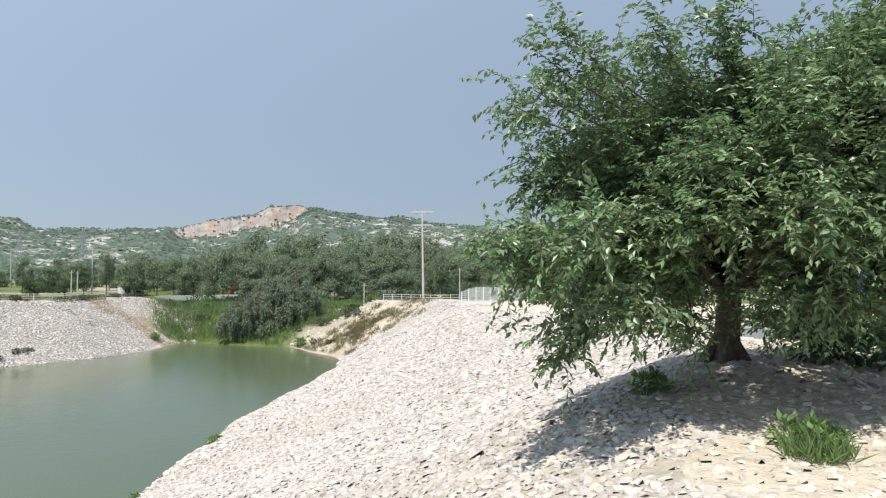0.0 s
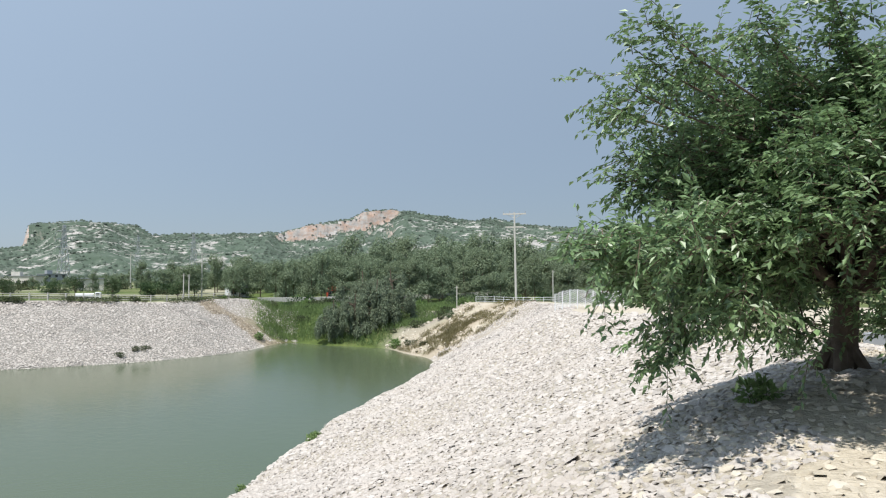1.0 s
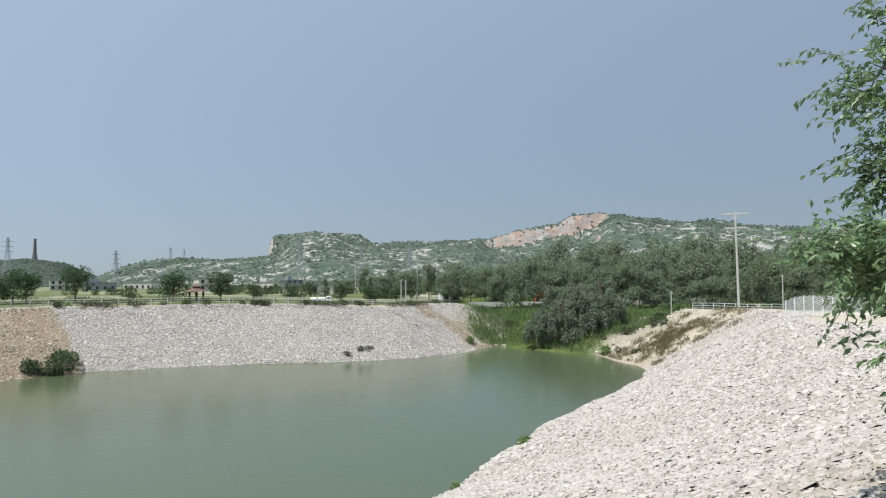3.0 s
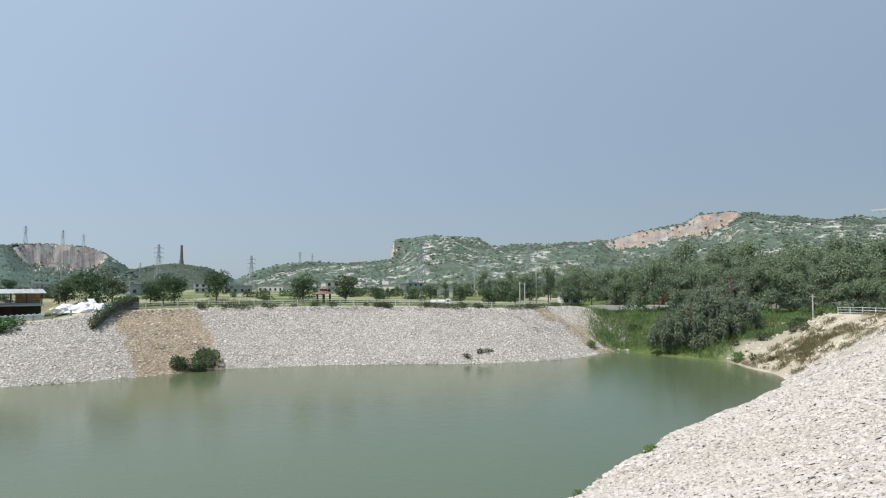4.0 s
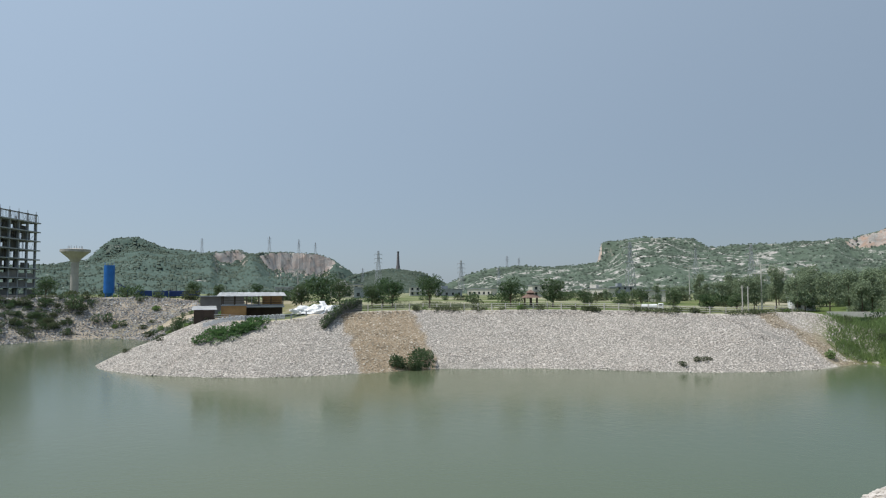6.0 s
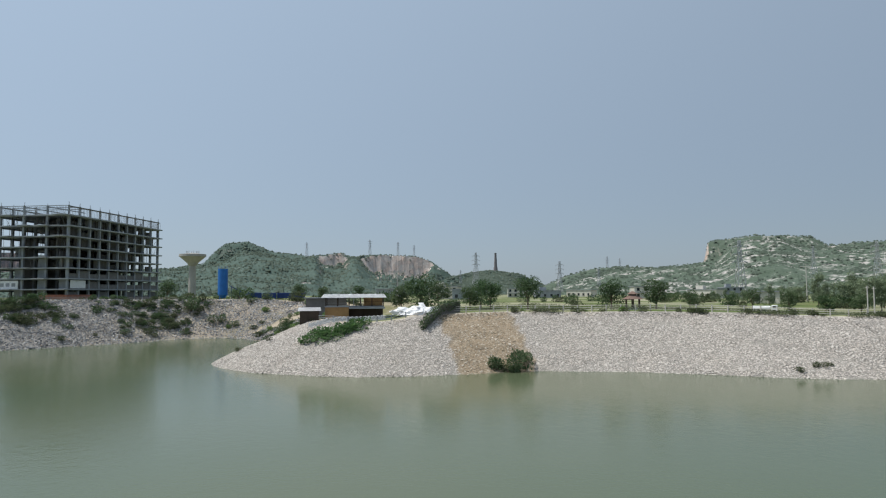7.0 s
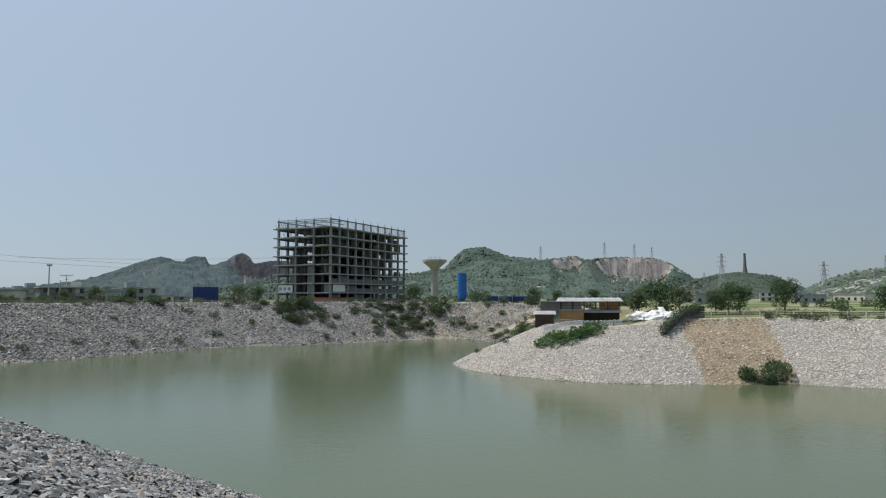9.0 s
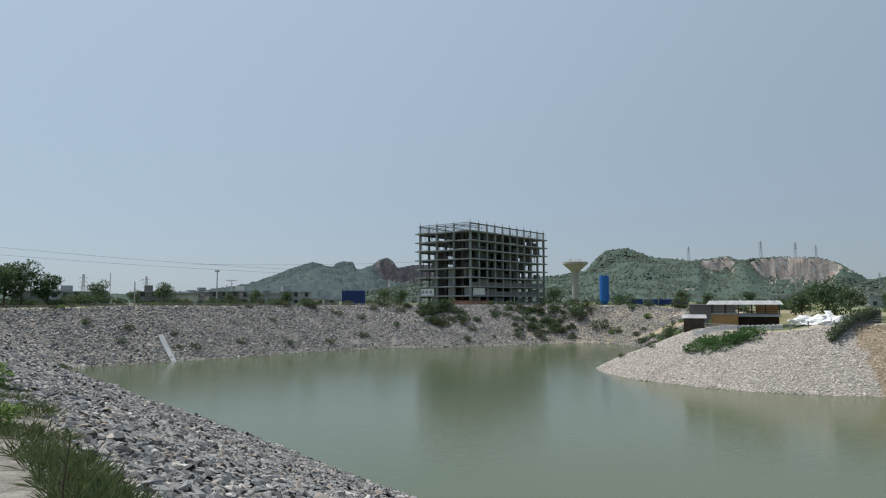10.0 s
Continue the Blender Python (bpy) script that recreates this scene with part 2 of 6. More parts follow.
def mesh_np(name, verts, faces, material, smooth=False):
    """A mesh object out of arrays; faces is an array of triangles or quads."""
    me = bpy.data.meshes.new(name)
    verts, faces = np.asarray(verts, np.float32), np.asarray(faces, np.int32)
    k = faces.shape[1]
    me.vertices.add(len(verts))
    me.vertices.foreach_set("co", verts.ravel())
    me.loops.add(faces.size)
    me.loops.foreach_set("vertex_index", faces.ravel())
    me.polygons.add(len(faces))
    me.polygons.foreach_set("loop_start", np.arange(0, faces.size, k, dtype=np.int32))
    me.polygons.foreach_set("use_smooth", np.full(len(faces), smooth))
    me.update(calc_edges=True)
    me.materials.append(material)
    return new(name, me)


def root(name, m, label, category, group="", kind=""):
    ob = new(name)
    ob.empty_display_size = 0.2
    ob.matrix_basis = m
    return tagged(ob, label, category, group, kind)


def box(bm, x0, y0, z0, x1, y1, z1, bevel=0.0, m=None):
    r = bmesh.ops.create_cube(bm, size=1.0)
    mat = Matrix.Translation(((x0 + x1) / 2, (y0 + y1) / 2, (z0 + z1) / 2)) @ Matrix.Diagonal((x1 - x0, y1 - y0, z1 - z0, 1))
    bmesh.ops.transform(bm, matrix=(m @ mat) if m else mat, verts=r["verts"])
    if bevel:
        es = list({e for v in r["verts"] for e in v.link_edges})
        bmesh.ops.bevel(bm, geom=es, offset=bevel, segments=1, affect="EDGES")
    return bm


def rod(bm, a, b, r0, r1=None, seg=8):
    a, b = Vector(a), Vector(b)
    r1 = r0 if r1 is None else r1
    d = b - a
    r = bmesh.ops.create_cone(bm, cap_ends=True, segments=seg, radius1=r0, radius2=max(r1, 1e-4), depth=d.length)
    bmesh.ops.transform(bm, matrix=Matrix.Translation((a + b) / 2) @ d.to_track_quat("Z", "Y").to_matrix().to_4x4(), verts=r["verts"])
    return bm


def wire(bm, pts, r):
    """One square tube along the points."""
    rings = []
    for i, p in enumerate(pts):
        d = (Vector(pts[min(i + 1, len(pts) - 1)]) - Vector(pts[max(i - 1, 0)])).normalized()
        side = d.cross(Vector((0, 0, 1))).normalized() * r
        up = side.cross(d).normalized() * r
        rings.append([bm.verts.new(Vector(p) + o) for o in (side, up, -side, -up)])
    for a, b in zip(rings, rings[1:]):
        for j in range(4):
            bm.faces.new((a[j], a[(j + 1) % 4], b[(j + 1) % 4], b[j]))
    bm.faces.new(rings[0][::-1])
    bm.faces.new(rings[-1])
    bmesh.ops.recalc_face_normals(bm, faces=bm.faces)
    return bm


def polar(az, dist, z=0.0):
    """A place by its bearing (degrees to the left of +y) and distance."""
    return Vector((-math.sin(radians(az)) * dist, math.cos(radians(az)) * dist, z))


# ---- the plan of the basin ----
WATER = EYE - 10.0
SHORE = [(-35, -3), (-27, 8), (-19, 19), (-13.6, 29), (-14.1, 37), (-13.9, 48), (-12.4, 63), (-11.2, 78), (-14, 85), (-18, 90), (-21, 95), (-26, 96.5), (-31.3, 98), (-36, 101.5), (-38.6, 102.5), (-39.3, 95), (-39.5, 88), (-44, 79), (-52, 71.5), (-60.5, 65.8), (-66, 59), (-71, 52), (-71.5, 44), (-75, 33), (-81, 26), (-88, 21.3), (-97, 19), (-104, 20), (-108, 24), (-120, 30), (-140, 38), (-158, 36), (-161, 25), (-154, 13), (-146, -5), (-145.5, -18), (-131.5, -31), (-113.5, -47.8), (-103, -58.5), (-97, -58), (-75, -37), (-53.5, -18.5), (-43.4, -9.2)]
# x, y, height of the crest below the eye, width of the slope
CREST = np.array([
    (0, 0, -1.7, 25.5), (-6, 12, -1.9, 23), (5, 11, -1.4, 24), (6, 28, -2.0, 19), (3, 60, -2.6, 15), (-4, 86, -3.1, 13), (-8, 103, -3.7, 13), (-15, 112, -6.0, 20),
    (-26, 135, -6.0, 26), (-34, 130, -6.6, 24), (-41, 126, -5.7, 16), (-45, 103, -3.3, 12), (-72, 78, -2.85, 14), (-88, 58, -2.9, 14),
    (-90, 50, -3.0, 15), (-92, 38, -4.1, 14), (-100, 31, -4.1, 13), (-118, 42, -4.3, 13), (-150, 55, -2.2, 18), (-175, 35, -1.3, 15),
    (-165, 5, -1.15, 16), (-155, -32, -1.1, 16), (-128, -63, -0.9, 16), (-112, -78, -1.2, 16), (-88, -70, -1.6, 18), (-50, -40, -1.8, 20),
    (-12, -9, -1.75, 21), (-22, -15, -1.8, 19.5), (-6, -4, -1.7, 24), (-20, 0, -1.8, 23.5)], float)


def chaikin(p, n):
    for _ in range(n):
        q = np.roll(p, -1, 0)
        p = np.stack([0.75 * p + 0.25 * q, 0.25 * p + 0.75 * q], 1).reshape(-1, 2)
    return p


SHORE_LINE = chaikin(np.array(SHORE, float), 1)


def shore_distance(x, y):
    """Metres outside the water's edge (inside: minus)."""
    best = np.full(x.shape, 1e9)
    inside = np.zeros(x.shape, bool)
    for (ax, ay), (bx, by) in zip(SHORE_LINE, np.roll(SHORE_LINE, -1, 0)):
        dx, dy = bx - ax, by - ay
        s = np.clip(((x - ax) * dx + (y - ay) * dy) / (dx * dx + dy * dy), 0, 1)
        best = np.minimum(best, np.hypot(x - ax - s * dx, y - ay - s * dy))
        if dy:
            inside ^= ((ay > y) != (by > y)) & (x < ax + (y - ay) / dy * dx)
    return np.where(inside, -best, best)


def wobble(x, y, size, seed=0.0):
    """Cheap smooth noise, about -1 to 1."""
    x, y = x / size + seed * 7.1, y / size - seed * 3.7
    return (np.sin(1.7 * x + 1.3 * np.sin(y)) + np.sin(2.1 * y + 1.7 * np.sin(0.8 * x + 1)) + np.sin(1.1 * (x + y) + 2 * np.sin(0.6 * x - 0.9 * y))) / 3


def crest_at(x, y):
    w = np.zeros(x.shape)
    c, k = np.zeros(x.shape), np.zeros(x.shape)
    for cx, cy, h, width in CREST:
        q = 1 / ((x - cx) ** 2 + (y - cy) ** 2 + 9) ** 1.6
        w, c, k = w + q, c + q * h, k + q * width
    return c / w, k / w


def ground_at(x, y):
    """Height of the ground, and how far up its slope it lies (0 at the water, 1 at the crest and beyond)."""
    x, y = np.asarray(x, float), np.asarray(y, float)
    d = shore_distance(x, y) + 0.35 * wobble(x, y, 3.5)
    c, width = crest_at(x, y)
    far = np.clip((np.hypot(x, y) - 170) / 500, 0, 1)
    c = c * (1 - far) + far * -3.0
    s = d / width
    k = 0.06
    up = np.where(s < 1 - k, s, np.where(s > 1 + k, 1, 1 - (1 + k - s) ** 2 / (4 * k)))
    z = -10 + (c + 10) * np.maximum(up, 0)
    z = np.where(d < 0, -10 + np.maximum(0.45 * d, -3), z)
    roughness = 0.06 * wobble(x, y, 1.3, 1) + 0.10 * wobble(x, y, 6, 2) * (s < 1.1) + np.clip(np.hypot(x, y) / 150 - 0.9, 0, 1) * 0.35 * wobble(x, y, 25, 3)
    return z + roughness * (d > 0) + EYE, s


def ground_z(x, y):
    return float(ground_at(np.array([x]), np.array([y]))[0][0])


def zones(x, y, s):
    """Stone slope, grass and brown soil, 0 to 1, by place."""
    az = np.degrees(np.arctan2(-x, y))
    dist = np.hypot(x, y)
    cove = np.clip(1 - np.abs(az - 16.6 + 3 * wobble(x, y, 9)) / 7.8, 0, 1) * (dist > 84) * (y > 70)
    cove = np.clip(cove * 2.5, 0, 1)
    spur = np.clip(2.0 - np.hypot(x + 9.5, y - 92) / 7 + 0.3 * wobble(x, y, 2.6, 6), 0, 1)
    cove = cove * (1 - spur)
    inlet = np.clip(1.15 - np.hypot(x + 145, y - 42) / 36, 0, 1)
    slope = (s < 1.03) * (1 - cove) * (1 - spur) * np.where((az < 42) & (dist < 70), 0.4, 1.0) * (1 - 0.7 * np.clip(inlet * 2, 0, 1))
    grass = np.clip((s > 1.15) * (dist > 70) * (0.85 + 0.5 * wobble(x, y, 14, 4)), 0, 1) + cove
    grass = grass * (1 - spur) + spur * np.clip(0.5 * wobble(x, y, 3, 7), 0, 0.5)
    grass = np.clip(grass * (1 - 0.8 * inlet) + np.clip(inlet * 1.5, 0, 0.6) * (wobble(x, y, 4, 2) > 0.25), 0, 1)
    edge = 0.35 * wobble(x, y, 1.1, 5)
    brown = ((az > 54.9 + edge - (1 - s) * 2.2) & (az < 60.9 + edge - (1 - s) * 1.9) & (s < 1.02) & (dist < 110) & (dist > 60)) * 0.9
    end = np.clip(1.5 - np.abs(az - 21.6 - 5.6 * s + 0.5 * wobble(x, y, 2.2, 4)) / 0.75, 0, 1) * (s < 1.0) * (dist > 80) * (az < 30) * (0.5 + 0.35 * wobble(x, y, 1.7, 9))
    near = (dist < 60) & (s > 1.0)
    grass = np.where(near, np.clip(0.2 + 0.6 * wobble(x, y, 1.6, 6), 0, 0.6) * (az > 40), grass)
    return slope, grass, np.maximum(np.maximum(brown, end), np.maximum(0.45 * np.clip(inlet * 2, 0, 1), spur * (0.3 + 0.3 * wobble(x, y, 1.9, 3))))


def build_ground():
    rad = np.concatenate([[0.02, 0.3], np.geomspace(0.6, 210, 300), np.geomspace(216, 4600, 50)])
    az = np.concatenate([np.arange(-46, 136, 0.42), np.arange(136, 314, 3.0)])
    a, r = np.meshgrid(np.radians(az), rad)
    x, y = 0.4 - np.sin(a) * r, np.cos(a) * r - 0.3
    z, s = ground_at(x, y)
    nr, na = x.shape
    verts = np.stack([x, y, z], -1).reshape(-1, 3)
    i, j = np.meshgrid(np.arange(nr - 1), np.arange(na), indexing="ij")
    j2 = (j + 1) % na
    quads = np.stack([i * na + j, (i + 1) * na + j, (i + 1) * na + j2, i * na + j2], -1).reshape(-1, 4)[:, ::-1]
    centre = len(verts)
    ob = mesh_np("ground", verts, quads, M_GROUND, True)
    zone = np.ones((len(verts), 4), np.float32)
    for k, v in enumerate(zones(x, y, s)):
        zone[:centre, k] = v.ravel()
    ob.data.attributes.new("zone", "FLOAT_COLOR", "POINT").data.foreach_set("color", zone.ravel())
    tagged(ob, "stone-faced banks, grassy plain and bare earth round a pond", "ground", kind="structure")
    return ob


GROUND = build_ground()

bm = bmesh.new()
bmesh.ops.create_grid(bm, x_segments=60, y_segments=60, size=1.0)
bmesh.ops.transform(bm, matrix=Matrix.Translation((-85, 30, WATER)) @ Matrix.Diagonal((100, 105, 1, 1)), verts=bm.verts)
tagged(part("water", bm, M_WATER, None, "", True), "still murky green water of the storage pond", "water", kind="structure")


# ---- hills ----
def hill(name, label, dist, depth, outline, material, cliffs=(), rugged=1.0, seed=0):
    """A ridge at about dist, whose skyline rises as (bearing, degrees above the eye) tell; cliffs: bearings from, to, share of the height."""
    az = np.arange(outline[0][0], outline[-1][0], 0.11 if outline[-1][0] < 130 else 0.5)
    el = np.interp(az, [o[0] for o in outline], [o[1] for o in outline])
    k = np.exp(-np.linspace(-2, 2, 5) ** 2)
    el = np.convolve(np.pad(el, 2, "edge"), k / k.sum(), "valid")
    # below its crest the hill spreads out: the skyline's steps are cliffs at the top only
    w = 16
    low = np.min(np.stack([np.roll(np.pad(el, w, "edge"), q) for q in range(-w, w + 1)]), 0)
    k = np.exp(-np.linspace(-2, 2, 2 * w + 1) ** 2)
    low = np.convolve(low, k / k.sum(), "valid")
    t = np.concatenate([np.linspace(0, 0.86, 34), np.linspace(0.87, 1.0, 22), np.linspace(1.04, 1.8, 12)])
    a, tt = np.meshgrid(az, t)
    lift = np.clip((tt - 0.89) / 0.08, 0, 1)
    lift = lift * lift * (3 - 2 * lift)
    e = low * (1 - lift) + el * lift
    r = dist + depth * (tt - 1)
    x, y = -np.sin(np.radians(a)) * r, np.cos(np.radians(a)) * r
    n = np.array([noise.fractal(Vector((px / 90, py / 90, seed)), 0.9, 2.1, 6) for px, py in zip(x.ravel(), y.ravel())]).reshape(x.shape)
    n2 = np.array([noise.fractal(Vector((px / 22, py / 22, seed + 5)), 0.8, 2.2, 4) for px, py in zip(x.ravel(), y.ravel())]).reshape(x.shape)
    top = np.minimum(r, dist) * np.tan(np.radians(e)) + 6
    shape = np.where(tt < 1, np.sin(np.clip(tt, 0, 1) * np.pi / 2) ** 1.25, 1 - 0.7 * np.abs(tt - 1) ** 1.2)
    for c0, c1, share_ in cliffs:
        m = np.clip(np.minimum(a - c0, c1 - a) / min(2.0, (c1 - c0) / 3.5), 0, 1)
        m = m * m * (3 - 2 * m)
        edge = 0.955 + 0.02 * n
        q = share_ * m * (1 + 0.5 * n2)
        wall = np.where(tt < edge, (1 - q) * shape, (1 - q) * shape + q * np.clip((tt - edge) / 0.012, 0, 1))
        shape = np.where(tt <= 1.0, wall, shape)
    fade = np.clip((tt) / 0.15, 0, 1) * np.clip(np.minimum(a - az[0], az[-1] - a) / 1.2, 0, 1) ** 0.7
    z = top * shape + rugged * (n * 7 * (1 - np.clip(1 - np.abs(tt - 1) / 0.16, 0, 0.88)) + n2 * 2.2 * np.clip(np.abs(tt - 1) / 0.05, 0.35, 1)) * fade
    z = np.where(tt <= 0.001, -12, z) + EYE - 6
    nr, na = x.shape
    i, j = np.meshgrid(np.arange(nr - 1), np.arange(na - 1), indexing="ij")
    quads = np.stack([i * na + j, i * na + j + 1, (i + 1) * na + j + 1, (i + 1) * na + j], -1).reshape(-1, 4)
    verts = np.stack([x, y, z], -1).reshape(-1, 3)
    ob = mesh_np(name, verts, quads, material, False)
    tagged(ob, label, "hill", kind="structure")
    return verts.reshape(nr, na, 3)


HILL_POINTS = []
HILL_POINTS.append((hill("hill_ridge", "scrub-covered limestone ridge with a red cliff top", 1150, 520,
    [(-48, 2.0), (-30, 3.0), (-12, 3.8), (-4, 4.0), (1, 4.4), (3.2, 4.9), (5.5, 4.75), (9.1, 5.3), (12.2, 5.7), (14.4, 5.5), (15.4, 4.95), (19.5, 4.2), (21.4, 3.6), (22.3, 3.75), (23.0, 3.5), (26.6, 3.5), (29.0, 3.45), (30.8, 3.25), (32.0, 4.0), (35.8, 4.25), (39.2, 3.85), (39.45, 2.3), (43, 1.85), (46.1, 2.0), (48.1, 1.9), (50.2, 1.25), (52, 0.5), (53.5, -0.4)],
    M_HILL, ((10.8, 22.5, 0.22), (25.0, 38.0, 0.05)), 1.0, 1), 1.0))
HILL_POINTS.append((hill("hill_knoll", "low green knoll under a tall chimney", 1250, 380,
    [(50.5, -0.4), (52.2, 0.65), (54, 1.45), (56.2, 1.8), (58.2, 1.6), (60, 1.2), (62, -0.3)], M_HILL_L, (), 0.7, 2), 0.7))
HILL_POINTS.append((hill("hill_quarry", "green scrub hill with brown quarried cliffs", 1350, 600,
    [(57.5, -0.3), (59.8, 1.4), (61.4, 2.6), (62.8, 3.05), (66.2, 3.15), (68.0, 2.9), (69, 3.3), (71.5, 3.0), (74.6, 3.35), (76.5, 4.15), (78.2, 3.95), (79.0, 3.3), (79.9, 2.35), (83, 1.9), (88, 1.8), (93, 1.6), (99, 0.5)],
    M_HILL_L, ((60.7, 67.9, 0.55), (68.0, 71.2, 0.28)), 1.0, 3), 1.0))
HILL_POINTS.append((hill("hill_crags", "distant rocky crags in haze-greyed colour with a pink quarry face", 2300, 900,
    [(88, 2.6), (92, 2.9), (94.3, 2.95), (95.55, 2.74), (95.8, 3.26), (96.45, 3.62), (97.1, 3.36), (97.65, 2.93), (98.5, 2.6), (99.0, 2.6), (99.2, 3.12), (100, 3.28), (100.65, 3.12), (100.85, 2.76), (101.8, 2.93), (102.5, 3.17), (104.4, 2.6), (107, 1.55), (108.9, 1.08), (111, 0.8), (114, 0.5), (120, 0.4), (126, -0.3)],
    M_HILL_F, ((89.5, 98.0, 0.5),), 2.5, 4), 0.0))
HILL_POINTS.append((hill("hill_plain_edge", "low far green rise behind the pond", 1500, 400,
    [(108, 0.2), (118, 0.5), (130, 0.7), (150, 0.6), (180, 0.5), (220, 0.5), (260, 0.8), (300, 1.2), (318, 1.8)], M_HILL_L, (), 0.5, 6), 0.2))


# ---- foliage ----
def leaves_np(centres, normals, length, width, rng, droop=0.3, fold=0.25):
    """Folded four-cornered leaves, two triangles each, as arrays."""
    n = len(centres)
    d = normals + rng.normal(0, 0.35, (n, 3))
    d[:, 2] -= droop
    d /= np.linalg.norm(d, axis=1)[:, None]
    side = np.cross(d, rng.normal(0, 1, (n, 3)) * 0.5 + np.array([0, 0, 1.0]))
    side /= np.linalg.norm(side, axis=1)[:, None] + 1e-6
    up = np.cross(side, d)
    ln = (length * rng.uniform(0.7, 1.25, n))[:, None]
    wd = (width * rng.uniform(0.7, 1.25, n))[:, None]
    base = centres
    tip = centres + d * ln - up * ln * 0.12
    mid = centres + d * ln * 0.45
    left, right = mid + side * wd + up * wd * fold, mid - side * wd + up * wd * fold
    verts = np.stack([base, left, tip, right], 1).reshape(-1, 3)
    k = np.arange(n)[:, None] * 4
    faces = np.concatenate([k + [0, 1, 2], k + [0, 2, 3]], 1).reshape(-1, 3)
    return verts, faces


def blob_points(n, rng, radii, centre=(0, 0, 0), inner=0.45, lump=0.25, seed=0.0):
    """Points in the shell of an uneven ellipsoid, and the ways outward."""
    v = rng.normal(0, 1, (n, 3))
    v /= np.linalg.norm(v, axis=1)[:, None]
    bumps = np.array([noise.noise(Vector((p[0] * 1.9 + seed, p[1] * 1.9, p[2] * 1.9))) for p in v])
    r = rng.uniform(inner, 1, n) ** 0.7 * (1 + lump * 2 * bumps)
    return v * r[:, None] * np.array(radii) + np.array(centre), v


def crown_mesh(name, lobes, per, length, width, material, seed, droop=0.3):
    rng = np.random.default_rng(seed)
    vs, fs, off = [], [], 0
    for cx, cy, cz, rx, ry, rz in lobes:
        p, w = blob_points(per, rng, (rx, ry, rz), (cx, cy, cz), seed=seed * 3.1 + cx)
        v, f = leaves_np(p, w, length, width, rng, droop)
        vs.append(v), fs.append(f + off)
        off += len(v)
    return mesh_np(name, np.vstack(vs), np.vstack(fs), material)


def limb(bm, pts, r0, r1, seg=7):
    n = len(pts) - 1
    for i in range(n):
        rod(bm, pts[i], pts[i + 1], r0 + (r1 - r0) * i / n, r0 + (r1 - r0) * (i + 1) / n, seg)


def make_tree(name, height, spread, material, label, seed, style="round", group=""):
    """A small or far tree: trunk and limbs, and a crown of many leaves."""
    rng = np.random.default_rng(seed)
    t = root(name, Matrix(), label, "tree", group)
    bm = bmesh.new()
    lobes = []
    if style == "gum":
        limb(bm, [(0, 0, 0), (0.2, 0.1, height * 0.4), (0.1, -0.2, height * 0.85)], 0.22, 0.06, 6)
        for i in range(15):
            z = height * rng.uniform(0.13, 0.93)
            a, rr = rng.uniform(0, 6.3), spread * rng.uniform(0.25, 0.75) * (1.15 - 0.6 * z / height)
            x, y = math.cos(a) * rr, math.sin(a) * rr
            rod(bm, (0.1, 0, max(0.3, z - rr * 0.6)), (x, y, z), 0.08, 0.03, 5)
            lobes.append((x, y, z, spread * rng.uniform(0.3, 0.45), spread * rng.uniform(0.3, 0.45), height * rng.uniform(0.09, 0.16)))
    elif style == "willow":
        limb(bm, [(0, 0, 0), (0.3, 0.1, height * 0.35), (0.1, -0.2, height * 0.9)], 0.24, 0.06, 6)
        for i in range(24):
            a, rr = i * 2.4 + rng.uniform(-0.4, 0.4), spread * rng.uniform(0.15, 0.95) ** 0.7
            z = height * rng.uniform(0.3, 0.95) * (1.1 - 0.45 * rr / spread)
            x, y = math.cos(a) * rr, math.sin(a) * rr
            rod(bm, (0.1, 0, max(0.3, z - rr * 0.4)), (x, y, z), 0.07, 0.02, 5)
            w = spread * rng.uniform(0.1, 0.17)
            lobes.append((x, y, z - height * 0.08, w, w, height * rng.uniform(0.12, 0.2)))
    else:
        limb(bm, [(0, 0, 0), (0.05, 0.05, height * 0.3), (-0.1, 0.1, height * 0.65)], height * 0.028, height * 0.012, 7)
        for i in range(9):
            a, rr = i * 0.7 + rng.uniform(0, 0.6), spread * rng.uniform(0.2, 0.62)
            z = height * rng.uniform(0.34, 0.84)
            x, y = math.cos(a) * rr, math.sin(a) * rr
            rod(bm, (0, 0, height * 0.3), (x, y, z), height * 0.012, height * 0.004, 5)
            k = spread * rng.uniform(0.34, 0.52)
            lobes.append((x, y, z, k, k, k * 0.75))
    part("trunk", bm, M_BARK, t)
    size = {"willow": 0.36, "gum": 0.46}.get(style, 0.3)
    c = crown_mesh("crown", lobes, 340 if style == "willow" else 250, size, size * (0.2 if style == "willow" else 0.3), material, seed, {"gum": 0.6, "willow": 1.2}.get(style, 0.2))
    c.parent = t
    return t


def make_bush(name, radius, height, material, label, seed, leaf=0.3, per=90, group=""):
    rng = np.random.default_rng(seed)
    lobes = [(rng.uniform(-0.6, 0.6) * radius, rng.uniform(-0.6, 0.6) * radius, height * rng.uniform(0.3, 0.55), radius * 0.5, radius * 0.5, height * 0.42) for _ in range(5)]
    ob = crown_mesh(name, lobes, per, leaf, leaf * 0.25, material, seed, -0.1)
    bm = bmesh.new()
    for cx, cy, cz, *_ in lobes:
        rod(bm, (cx * 0.2, cy * 0.2, -0.15), (cx, cy, cz), 0.03, 0.012, 5)
    t = root(name, Matrix(), label, "bush", group)
    ob.name, ob.parent = "foliage", t
    part("stem", bm, M_BARK, t)
    return t


def set_on(ob, x, y, turn=0.0, scale=1.0, sink=0.05):
    ob.matrix_basis = pose(x, y, ground_z(x, y) - sink, 0, 0, turn) @ Matrix.Diagonal((scale, scale, scale, 1))
    return ob


